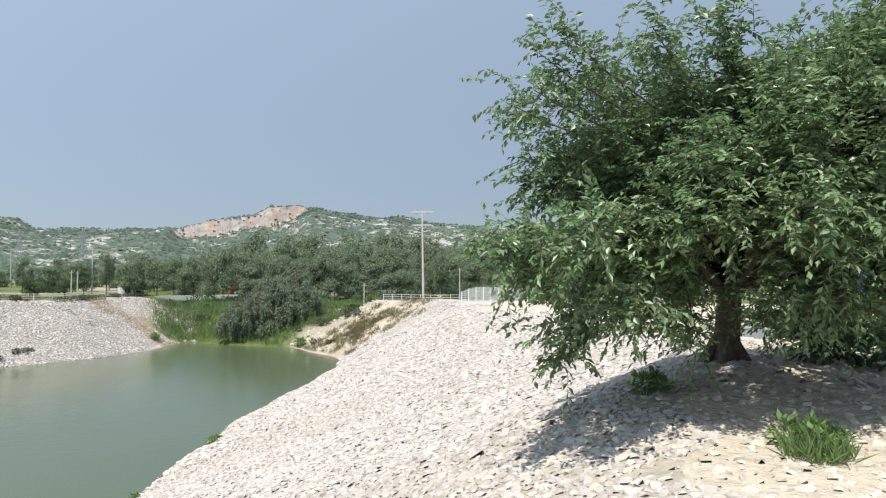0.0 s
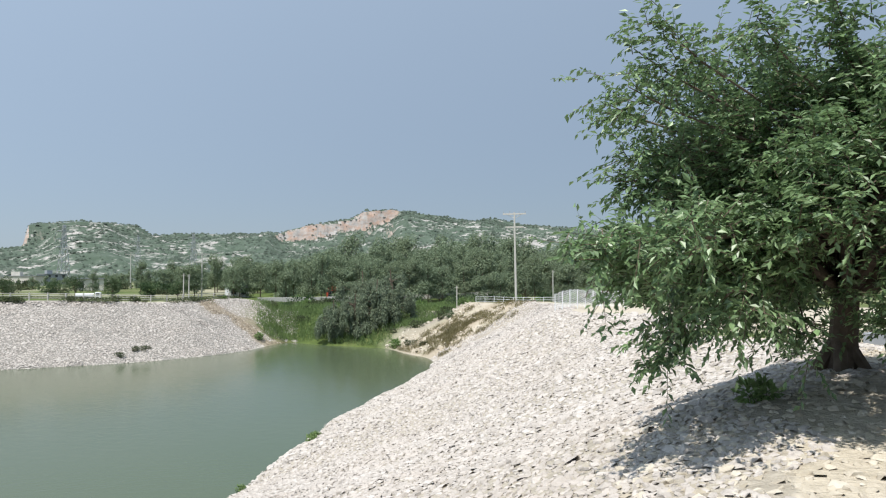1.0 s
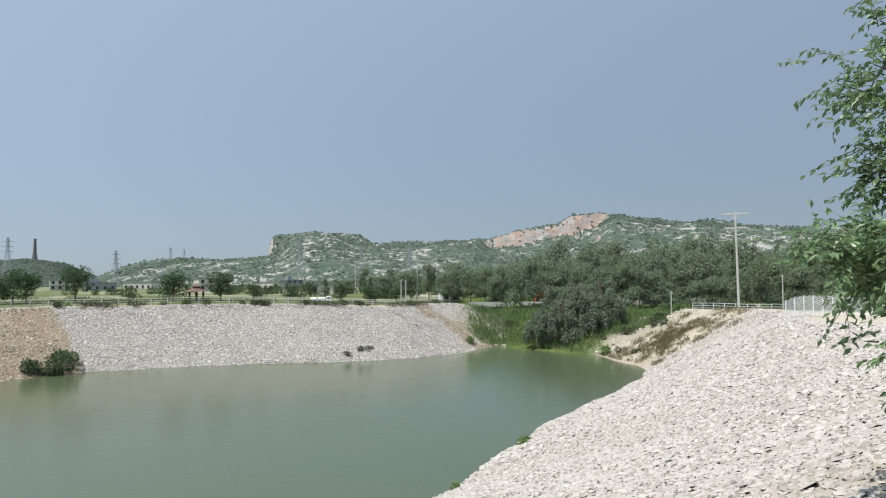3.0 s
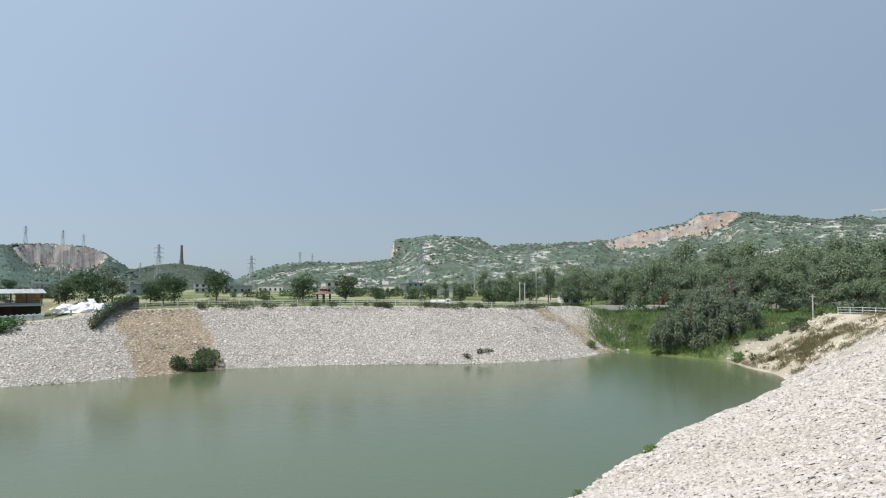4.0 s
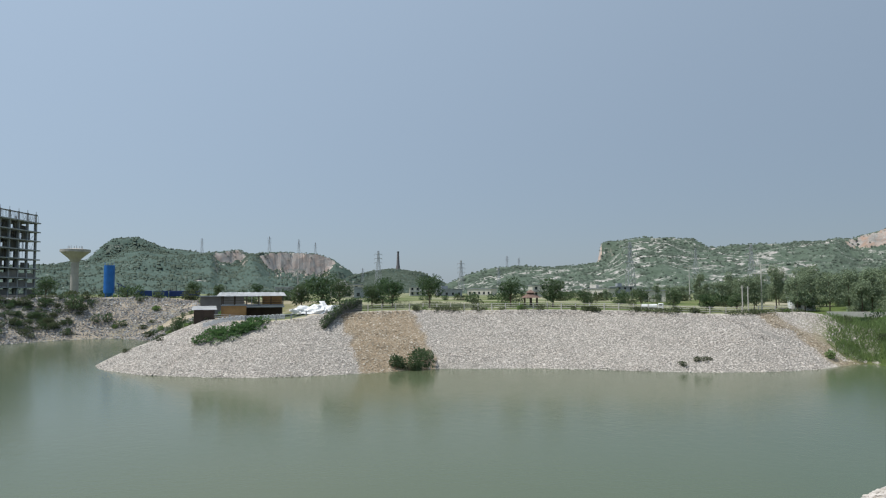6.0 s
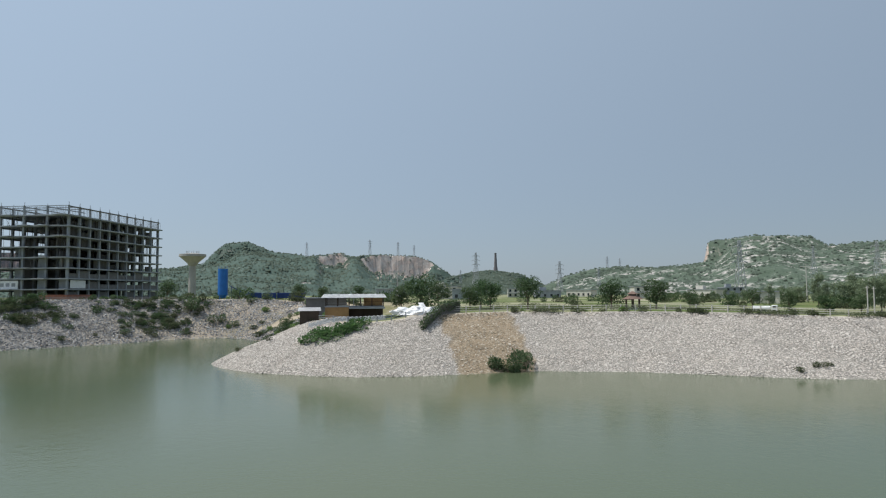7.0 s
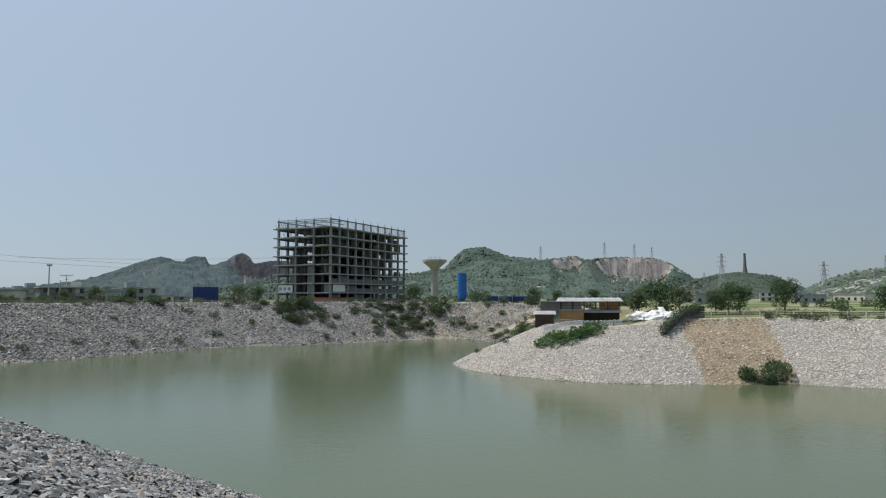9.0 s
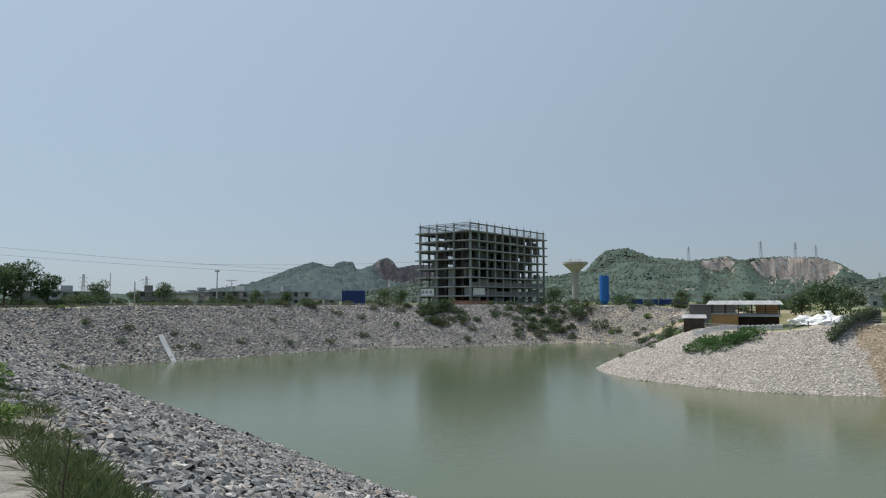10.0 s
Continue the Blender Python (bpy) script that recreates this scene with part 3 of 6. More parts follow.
def stand(kinds, az, dist, turn, scale=1.0, sink=0.05):
    """A copy of one of the kinds at a bearing and distance."""
    p = polar(az, dist)
    ob = copy_thing(kinds, Matrix())
    return set_on(ob, p.x, p.y, turn, scale, sink)


def discard(ob):
    for o in (*ob.children_recursive, ob):
        bpy.data.objects.remove(o)


# the broad tree on the crest: trunk, forking limbs, branches, and plumes of drooping leafy twigs
def leafy_twigs(at, out, count, length, size, rng):
    """Twigs that fan out from a point and bend down, with leaves in two rows: arrays of leaves and of stems."""
    d = out + rng.normal(0, 0.72, (count, 3))
    d /= np.linalg.norm(d, axis=1)[:, None]
    start = at + rng.normal(0, 0.13, (count, 3)) + d * rng.uniform(-0.25, 0.15, (count, 1))
    ln = length * rng.uniform(0.6, 1.25, (count, 1))
    k = 12
    f = (np.arange(k) + 0.6) / k
    sag = rng.uniform(-0.05, 0.4, (count, 1))
    pts = start[:, None] + d[:, None] * (ln * f)[:, :, None]
    pts[:, :, 2] -= sag * ln * f ** 2
    tang = np.repeat(d[:, None], k, 1).copy()
    tang[:, :, 2] -= 2 * sag * f
    side = np.cross(tang, [0.05, 0.1, 1.0])
    side /= np.linalg.norm(side, axis=2)[:, :, None] + 1e-6
    flip = np.where(np.arange(k) % 2, 1.0, -1.0)[None, :, None]
    nd = tang * 0.65 + side * flip * 0.9
    v, fc = leaves_np(pts.reshape(-1, 3), nd.reshape(-1, 3), size, size * 0.235, rng, 0.25, 0.25)
    a0, b0 = start, pts[:, -1]
    s1 = np.cross(b0 - a0, [0.3, 0.1, 1.0])
    s1 = s1 / (np.linalg.norm(s1, axis=1)[:, None] + 1e-6) * 0.005
    s2 = np.cross(b0 - a0, s1)
    s2 = s2 / (np.linalg.norm(s2, axis=1)[:, None] + 1e-6) * 0.005
    tv = np.stack([a0 + s1, a0 - s1 + s2, a0 - s1 - s2, b0], 1).reshape(-1, 3)
    q = np.arange(count)[:, None] * 4
    tf = np.concatenate([q + [0, 1, 3], q + [1, 2, 3], q + [2, 0, 3]], 1).reshape(-1, 3)
    return v, fc, tv, tf


def big_tree():
    rng = np.random.default_rng(11)
    foot = polar(-22.4, 12.3)
    gz = ground_z(foot.x, foot.y)
    t = root("broadleaf_tree", pose(foot.x, foot.y, gz - 0.1), "large broadleaf tree with dense drooping glossy leaves on the bank top", "tree")
    bm = bmesh.new()
    limb(bm, [(0, 0, -0.2), (0.04, 0.02, 0.5), (0.0, -0.25, 1.3)], 0.25, 0.18, 12)
    for a in range(5):
        an = a * 1.3 + 0.4
        rod(bm, (math.cos(an) * 0.42, math.sin(an) * 0.42, -0.08), (math.cos(an) * 0.1, math.sin(an) * 0.1, 0.5), 0.11, 0.1, 7)
    part("trunk", bm, M_BARK, t, "dark shaded bark")
    fork = np.array([0.0, -0.25, 1.25])
    centre = np.array([-0.15, -2.9, 2.2])

    def reach(v):
        """How far the crown goes that way: wide to the water's side, uneven all round."""
        radii = np.array([3.3 if v[0] < 0 else 2.5, 2.75 if v[1] < 0 else 3.9, 2.55 if v[2] > 0 else 1.7]) / (np.abs(v) ** 2.15).sum() ** (1 / 2.15)
        lump = noise.noise(Vector(v * 1.7 + np.array([3.1, 0.4, 7.7]))) + 0.5 * noise.noise(Vector(v * 4.1 + np.array([1.1, 5.4, 2.7])))
        return radii * (0.92 + 0.38 * lump)

    vs, fs, off = [], [], 0
    tv, tf, toff = [], [], 0
    bmb = bmesh.new()

    def plume(at, out, count, length=0.4, size=0.092):
        nonlocal off, toff
        v, f, w, g = leafy_twigs(np.asarray(at, float), out, count, length, size, rng)
        vs.append(v), fs.append(f + off), tv.append(w), tf.append(g + toff)
        off += len(v)
        toff += len(w)

    for i in range(34):
        a, z = i * 2.399 + 0.5, 0.95 - 1.5 * (i + 0.5) / 34
        h = math.sqrt(max(0.05, 1 - z * z))
        v = np.array([math.cos(a) * h, math.sin(a) * h, z])
        end = centre + v * reach(v) * 0.72
        k1 = fork * 0.62 + end * 0.38 + rng.normal(0, 0.14, 3) + [0, 0, 0.22]
        k2 = fork * 0.28 + end * 0.72 + rng.normal(0, 0.16, 3) + [0, 0, 0.18]
        bm = bmesh.new()
        limb(bm, [fork, k1, k2, end], 0.085 if i % 3 else 0.12, 0.022, 7)
        part("limb", bm, M_BARK, t)
        for j in range(11):
            d = v + rng.normal(0, 0.25, 3)
            d /= np.linalg.norm(d)
            tip = centre + d * reach(d) * rng.uniform(0.7, 0.97)
            tip[2] = max(tip[2], (0.95 if tip[0] > -1.5 else 0.8) + 0.45 * rng.random())
            base = k2 + (end - k2) * rng.random() if j % 2 else k1 + (k2 - k1) * rng.random()
            mid = (base + tip) / 2 + [0, 0, 0.15]
            limb(bmb, [base, mid, tip], 0.02, 0.007, 4)
            out = d * [1, 1, 0.5] + [0, 0, 0.3]
            for f, c in ((1.0, 15), (0.84, 14), (0.55, 5)):
                plume(base + (tip - base) * f + [0, 0, 0.3 * f * (1 - f)], out, c)
    # shoots that stand out of the outline
    for i in range(15):
        a = 3.5 + 2.2 * i / 15 if i < 6 else i * 2.4
        z = 0.1 + 0.14 * i if i < 6 else rng.uniform(0.45, 0.95)
        v = np.array([-abs(math.cos(a)) if i < 6 else math.cos(a), -0.1 + 0.3 * math.sin(a), z])
        v /= np.linalg.norm(v)
        r = centre + v * reach(v)
        limb(bmb, [centre + v * reach(v) * 0.5, r, r + v * 0.5], 0.02, 0.006, 4)
        for f in (0.0, 0.25, 0.45):
            plume(r + v * f, v, 12 - int(8 * f), 0.42, 0.1)
    # a low drooping bough over the slope
    low = [(0.0, -0.3, 1.3), (-1.2, -1.4, 1.7), (-2.4, -2.6, 1.4), (-3.0, -3.0, 1.0), (-3.3, -3.1, 0.62)]
    for p, q in zip(low[1:], low[2:]):
        for f in (0.1, 0.4, 0.7, 1.0):
            plume(np.array(p) * (1 - f) + np.array(q) * f, np.array([-0.4, 0.0, -0.5]), 9, 0.4, 0.12)
    # long boughs reaching out low over the slope
    for end in ((-4.1, -4.9, 1.75), (-3.7, -4.3, 1.5), (-3.5, -5.2, 1.85), (-2.9, -4.6, 1.35), (-3.6, -3.6, 2.6)):
        end = np.array(end)
        bend = fork * 0.45 + end * 0.55 + [0, 0, 0.45]
        bm = bmesh.new()
        limb(bm, [fork, bend, end], 0.06, 0.01, 6)
        part("bough", bm, M_BARK, t)
        for f in (0.0, 0.25, 0.5, 0.7, 0.85, 1.0):
            for _ in range(3):
                plume(bend * (1 - f) + end * f + rng.normal(0, 0.22 * (1.2 - f), 3), (end - bend) * 0.4, 9, 0.45, 0.1)
    c = mesh_np("crown", np.vstack(vs), np.vstack(fs), M_LEAF)
    c.parent = t
    tw = mesh_np("twig_growth", np.vstack(tv), np.vstack(tf), M_BARK)
    tw.parent = t
    part("branch_growth", bmb, M_BARK, t)
    bm = bmesh.new()
    limb(bm, low, 0.06, 0.012, 6)
    part("bough", bm, M_BARK, t)


big_tree()

# gum trees of the wood behind the pond's end
GUMS = [make_tree("gum_tree", h, s, M_EUC, "tall grey-green gum tree in a dense wood", 20 + i, "gum", "gum trees of the wood")
        for i, (h, s) in enumerate([(14, 4.2), (12, 4.8), (15.5, 4.0), (10, 4.2), (13, 5.2)])]
rng = random.Random(5)
for row, (d0, n, a0, a1, sc) in enumerate([(150, 26, -9, 17, 0.72), (164, 34, -14, 22, 1.0), (186, 40, -18, 30, 1.18), (210, 40, -20, 36, 1.28), (245, 30, 14, 41, 0.9), (290, 34, 20, 41, 0.95)]):
    for i in range(n):
        az = a0 + (a1 - a0) * (i + rng.uniform(-0.4, 0.4)) / n
        k = sc * rng.uniform(0.8, 1.12) * (1.0 if az < 12 else 1.0 - 0.027 * (az - 12))
        stand(GUMS[rng.randrange(5)], az, d0 + rng.uniform(-9, 9), rng.uniform(0, 360), k, 0.2)
for g in GUMS:
    discard(g)

# the lone drooping trees at the cove
COVE = [make_tree("willow_tree", h, s, M_WILLOW, "drooping grey-green tree at the water's edge", 40 + i, "willow", "trees at the cove") for i, (h, s) in enumerate([(8.6, 3.9), (7.6, 3.6)])]
for i, (az, d, k) in enumerate([(16.9, 104.5, 0.85), (15.2, 105, 1.0), (13.3, 107, 1.05), (11.9, 110, 1.0), (14.4, 113, 1.15), (12.2, 117, 1.2)]):
    stand(COVE[i % 2], az, d, 70 * i, k, 0.6)
for g in COVE:
    discard(g)

# round trees on the far bank
PARK = [make_tree("shade_tree", h, s, M_TREE, "dark green round shade tree on the grassy bank top", 50 + i, "round", "shade trees on the bank") for i, (h, s) in enumerate([(5.4, 2.9), (5.0, 2.6), (5.8, 3.0)])]
for i, (az, d, k) in enumerate([(46.65, 119, 1.0), (43.15, 119, 1.02), (53.4, 121, 1.02), (56.5, 124, 1.03), (58.2, 126, 0.9), (57.3, 140, 1.0), (62.3, 124, 1.3), (64.0, 133, 1.1), (60.9, 138, 1.0),
                                (82.5, 212, 1.1), (121.8, 158, 1.35), (123.4, 160, 1.6), (125.2, 155, 1.7), (124.4, 164, 1.7), (113.9, 170, 0.95), (118.4, 166, 1.05), (104.6, 185, 0.8), (36.1, 150, 0.8), (33.6, 160, 0.9), (31.2, 150, 0.8),
                                (29.0, 145, 0.75), (40.6, 170, 0.8), (70.5, 262, 1.0), (72.4, 275, 1.1), (77.2, 262, 0.9), (67.5, 245, 1.0), (96.6, 200, 0.9), (95.2, 205, 1.0), (109.0, 190, 0.7), (107.0, 200, 0.8), (116.0, 190, 0.8), (99.4, 215, 0.8)]):
    stand(PARK[i % 3], az, d, 47 * i, k)
for g in PARK:
    discard(g)

# bushes: on the banks, at the rims, in the cove
BUSH = [make_bush("bush", 1.0, 0.9, M_SCRUB, "low grey-green bush among the stones", 70 + i, 0.22, 90, "bushes on the banks") for i in range(3)]
GREENB = [make_bush("shrub", 1.0, 1.1, M_TREE, "dense green shrub beside the water", 75 + i, 0.2, 110, "shrubs by the pond") for i in range(2)]
WEED = [make_bush("weed_clump", 0.7, 0.9, M_GRASS, "clump of tall green weeds", 80 + i, 0.28, 70, "weed clumps") for i in range(2)]
rng = random.Random(8)
for i, (az, d, k) in enumerate([(31.7, 92.2, 0.75), (33.0, 90.4, 0.65), (31.2, 92.8, 0.5)]):
    stand(BUSH[i % 3], az, d, 50 * i, k)
for i, (az, d, k) in enumerate([(55.5, 86.8, 1.7), (54.3, 88.5, 2.1), (54.9, 86.9, 1.1), (56.1, 87.5, 1.2), (53.9, 90.0, 1.2)]):
    stand(GREENB[i % 2], az, d, 80 * i, k)
for i in range(72):      # left bank: scattered bushes, thick under the building
    if i < 46:
        # second cluster made denser, standing in for the ramp's shadow too
        az, u = (rng.gauss(91.6, 1.5), rng.uniform(0.35, 1)) if i < 20 else (rng.gauss(83.4, 2.4), rng.random() ** 0.8)
    else:
        az, u = rng.uniform(80, 122), rng.random() ** 1.5
    p = polar(az, 100)
    for d in range(100, 190):
        x, y = p.x * d / 100, p.y * d / 100
        if float(ground_at(np.array([x]), np.array([y]))[1][0]) > 0.12 + 0.85 * u:
            break
    set_on(copy_thing((BUSH + GREENB)[rng.randrange(5)], Matrix()), x, y, rng.uniform(0, 360), rng.uniform(0.6, 1.5) * (1.35 if i < 46 else 0.8))
for i in range(120):     # thick dark growth down the bank under the building
    f = rng.random()
    if i < 75:
        # this wedge of growth also stands in for the building's cast shadow
        az, u = 87.0 - 5.8 * f + rng.gauss(0, 0.95), 1.0 - 0.8 * f + rng.gauss(0, 0.14)
    else:
        az, u = 94.4 - 4.6 * f + rng.gauss(0, 0.7), 0.98 - 0.5 * f + rng.gauss(0, 0.14)
    d = 108
    while d < 195 and float(ground_at(np.array([polar(az, d).x]), np.array([polar(az, d).y]))[1][0]) < max(0.1, min(u, 1.02)):
        d += 0.6
    stand(GREENB[i % 2] if i % 4 else BUSH[i % 3], az, d, rng.uniform(0, 360), rng.uniform(0.4, 1.15), 0.15)
for i in range(80):      # inlet
    x, y = -145 + rng.gauss(0, 15), 43 + rng.gauss(0, 9)
    if float(shore_distance(np.array([x]), np.array([y]))[0]) > 0.3:
        set_on(copy_thing((BUSH + GREENB + WEED)[rng.randrange(7)], Matrix()), x, y, rng.uniform(0, 360), rng.uniform(0.7, 1.7))
for i in range(16):      # tip of the headland
    x, y = -103 + rng.gauss(0, 5), 30 + rng.gauss(0, 5)
    if float(shore_distance(np.array([x]), np.array([y]))[0]) > 1.0:
        set_on(copy_thing(BUSH[rng.randrange(3)], Matrix()), x, y, rng.uniform(0, 360), rng.uniform(0.4, 0.8))
for i in range(46):      # rim of the far bank and of the left bank
    az = rng.uniform(25, 57) if i < 24 else rng.uniform(84, 124)
    for d in range(90, 190):
        p = polar(az, d)
        if float(ground_at(np.array([p.x]), np.array([p.y]))[1][0]) > 1.02:
            break
    set_on(copy_thing((BUSH + WEED)[rng.randrange(5)], Matrix()), p.x, p.y, rng.uniform(0, 360), rng.uniform(0.4, 0.9))
for i in range(75):      # cove and spur
    az, d = rng.uniform(5, 23), rng.uniform(86, 150)
    p = polar(az, d)
    q = float(shore_distance(np.array([p.x]), np.array([p.y]))[0])
    if q > 0.3 and (math.hypot(p.x + 11, p.y - 92) > 6 or rng.random() < 0.5):
        set_on(copy_thing((BUSH + WEED + GREENB[:1])[rng.randrange(6)], Matrix()), p.x, p.y, rng.uniform(0, 360), rng.uniform(0.6, 1.5))
for i in range(60):      # hedges before the houses
    stand((GREENB + BUSH)[rng.randrange(5)], rng.uniform(99, 127), rng.uniform(150, 172), rng.uniform(0, 360), rng.uniform(0.9, 1.8), 0.1)
for i in range(120):     # rough scrub on the plain behind the banks
    az = rng.choice([rng.uniform(24, 60), rng.uniform(60, 85), rng.uniform(94, 126)])
    d = rng.uniform(160, 330)
    stand((GREENB + BUSH)[rng.randrange(5)], az, d, rng.uniform(0, 360), rng.uniform(1.2, 3.0), 0.1)
for i in range(70):      # undergrowth before the wood
    stand((GREENB + WEED + BUSH)[rng.randrange(7)], rng.uniform(-8, 26), rng.uniform(134, 150), rng.uniform(0, 360), rng.uniform(1.2, 2.6), 0.2)
for i, (az, d, k) in enumerate([(18.6, 41.5, 0.55), (24.0, 33.6, 0.35), (18.2, 43.0, 0.4)]):   # at the near shore
    stand(WEED[i % 2], az, d, 40 * i, k)
stand(WEED[1], -28.0, 7.3, 10, 0.36)
stand(WEED[0], -29.0, 7.2, 80, 0.36)
stand(WEED[1], -17.0, 9.3, 80, 0.35)
for i, (az, d, k) in enumerate([(124.6, 12, 0.4), (125.2, 22, 0.7)]):
    stand(WEED[i % 2], az, d, 63 * i, k)
stand(BUSH[1], -12.5, 22, 20, 0.5)
for i, (az, d, k) in enumerate([(-30.4, 13.0, 0.9), (-32.5, 12.2, 1.0), (-28.0, 18.5, 1.0), (-25.6, 19.5, 0.9), (-31.5, 17.5, 1.3), (-33.5, 15.0, 1.2), (-23.6, 21.0, 0.8), (-19.6, 15.0, 0.45)]):   # in the shade behind the tree
    stand(GREENB[i % 2], az, d, 75 * i, k)

# creeper on the headland's slope
rng2 = np.random.default_rng(3)
vp = []
for i in range(26):
    az = 71.3 - 4.1 * i / 26 + rng2.normal(0, 0.25)
    d = 97.5 - 4.5 * (1 - i / 26) * rng2.random() - 2.5 * rng2.random()
    p = polar(az, d)
    vp.append((p.x, p.y, ground_z(p.x, p.y) + 0.25, 1.1, 1.1, 0.45))
tagged(crown_mesh("creeper", vp, 150, 0.3, 0.13, M_VINE, 4, 0.0), "bright green creeper spread over the stone slope", "creeper", kind="stuff")
for j, (a0, a1) in enumerate([(33.8, 36.8), (26.6, 29.6), (50.8, 53.0), (39.5, 40.6)]):
    lob = []
    for i in range(14):
        az = a0 + (a1 - a0) * i / 13
        d = 88.0
        while float(ground_at(np.array([polar(az, d).x]), np.array([polar(az, d).y]))[1][0]) < 1.0:
            d += 0.5
        p = polar(az, d)
        lob.append((p.x, p.y, ground_z(p.x, p.y) + 0.18, 0.6, 0.6, 0.32))
    tagged(crown_mesh("rim_shrubbery", lob, 70, 0.22, 0.07, M_SCRUB, 30 + j, 0.0), "low spreading grey-green shrubs along the bank's rim", "shrubs", kind="stuff")
for g in BUSH + GREENB + WEED:
    discard(g)


# scrub on the hills, far off
def hill_scrub():
    rng = np.random.default_rng(6)
    bm = bmesh.new()
    for co in ((1, 0, 0), (-0.5, 0.87, 0), (-0.5, -0.87, 0), (0.3, 0.2, 0.9), (-0.35, -0.2, 0.75)):
        bm.verts.new(co)
    bmesh.ops.convex_hull(bm, input=bm.verts)
    bm.verts.ensure_lookup_table()
    bm.verts.index_update()
    bv = np.array([v.co[:] for v in bm.verts])
    bf = np.array([[v.index for v in f.verts] for f in bm.faces])
    bm.free()
    vs, fs, off = [], [], 0
    for grid, share_ in HILL_POINTS:
        nr, na, _ = grid.shape
        n = int(26000 * share_)
        i, j = rng.integers(3, 54, n), rng.integers(0, na - 1, n)
        keep = (i < 44) | (i > 50) | (rng.random(n) < 0.35)
        i, j, n = i[keep], j[keep], int(keep.sum())
        f = rng.random((n, 2, 1))
        p = grid[i, j] * (1 - f[:, 0]) + grid[i + 1, j] * f[:, 0] + (grid[i, j + 1] - grid[i, j]) * f[:, 1]
        thick = wobble(p[:, 0], p[:, 1], 26, 3) + 0.7 * wobble(p[:, 0], p[:, 1], 70, 5)
        p = p[thick + rng.normal(0, 0.5, len(p)) > -0.25]
        n = len(p)
        if not n:
            continue
        size = rng.uniform(0.6, 2.1, (n, 1, 1)) * np.where(rng.random((n, 1, 1)) < 0.08, 1.7, 1.0)
        wide = np.concatenate([rng.uniform(0.9, 1.6, (n, 1, 2)), rng.uniform(0.7, 1.1, (n, 1, 1))], 2)
        v = bv[None] * (1 + rng.uniform(-0.35, 0.35, (n, len(bv), 1))) * size * wide + p[:, None, :]
        v[:, :, 2] += size[:, :, 0] * 0.3
        vs.append(v.reshape(-1, 3)), fs.append((bf[None] + (np.arange(n) * len(bv))[:, None, None] + off).reshape(-1, 3))
        off += n * len(bv)
    ob = mesh_np("hill_scrub", np.vstack(vs), np.vstack(fs), M_HAZY_SCRUB)
    tagged(ob, "green scrub dotted over the hillsides, blued by haze", "scrub", kind="stuff")


hill_scrub()


# reeds and tall grass in the cove and along the near crest
def grass_patch(name, spots, per, blade, material, label, seed):
    rng = np.random.default_rng(seed)
    cs = []
    for x, y, r in spots:
        a, q = rng.uniform(0, 6.283, per), r * np.sqrt(rng.random(per))
        cs.append(np.stack([x + np.cos(a) * q, y + np.sin(a) * q], 1))
    c = np.vstack(cs)
    z, _ = ground_at(c[:, 0], c[:, 1])
    keep = z > WATER + 0.02
    c, z = c[keep], z[keep]
    n = len(c)
    lean = 0.7 if name == "crest_grass" else 0.35
    d = np.stack([rng.normal(0, lean, n), rng.normal(0, lean, n), np.ones(n)], 1)
    v, f = leaves_np(np.column_stack([c, z]), d, blade, blade * 0.009 if name == "crest_grass" else blade * 0.035, rng, 0.0, 0.1)
    tagged(mesh_np(name, v, f, material), label, "grass", kind="stuff")


rngc = random.Random(3)
spots = []
while len(spots) < 175:
    az, d = rngc.uniform(6, 22.3), rngc.uniform(86, 150)
    p = polar(az, d)
    if float(shore_distance(np.array([p.x]), np.array([p.y]))[0]) > -0.4 and math.hypot(p.x + 11, p.y - 92) > 13:
        spots.append((p.x, p.y, 2.6))
grass_patch("cove_grass", spots, 130, 1.1, M_GRASS, "tall green grass and reeds round the cove", 1)
spots = [(*polar(a, d).xy, r) for a, d, r in [(118.0, 6.4, 0.28), (116.6, 6.6, 0.3), (117.6, 6.9, 0.32), (118.6, 7.3, 0.36), (119.4, 7.9, 0.4), (120.3, 8.7, 0.4), (121.2, 9.6, 0.45), (122.2, 11, 0.5), (123.2, 13, 0.6), (124.0, 17, 0.9), (125.5, 22, 1.2)]]
grass_patch("crest_grass", spots, 360, 0.27, M_TURF, "green grass tufts along the dirt path", 2)
spots = [(*polar(a, d).xy, r) for a, d, r in [(-28.6, 7.0, 0.3), (-12.6, 24, 1.1), (-15, 25, 1.2), (-10.6, 23.5, 0.6), (-17.5, 24, 1.0)]]
grass_patch("tree_grass", spots, 260, 0.26, M_GRASS, "fresh green grass tufts near the tree", 3)
spots = [(*polar(rngc.uniform(25, 60), rngc.uniform(112, 175)).xy, 2.5) for _ in range(150)]
grass_patch("plain_grass", spots, 70, 0.6, M_PLAIN, "green grass of the plain behind the bank", 4)
spots = [(-11 + 9 * math.cos(i * 1.9) * (i % 7) / 6, 90 + 8 * math.sin(i * 2.3) * (i % 5) / 4, 0.8) for i in range(110)]
grass_patch("spur_grass", spots, 70, 0.55, M_DRY, "dry yellow-grey grass tufts on the sandy spur", 5)


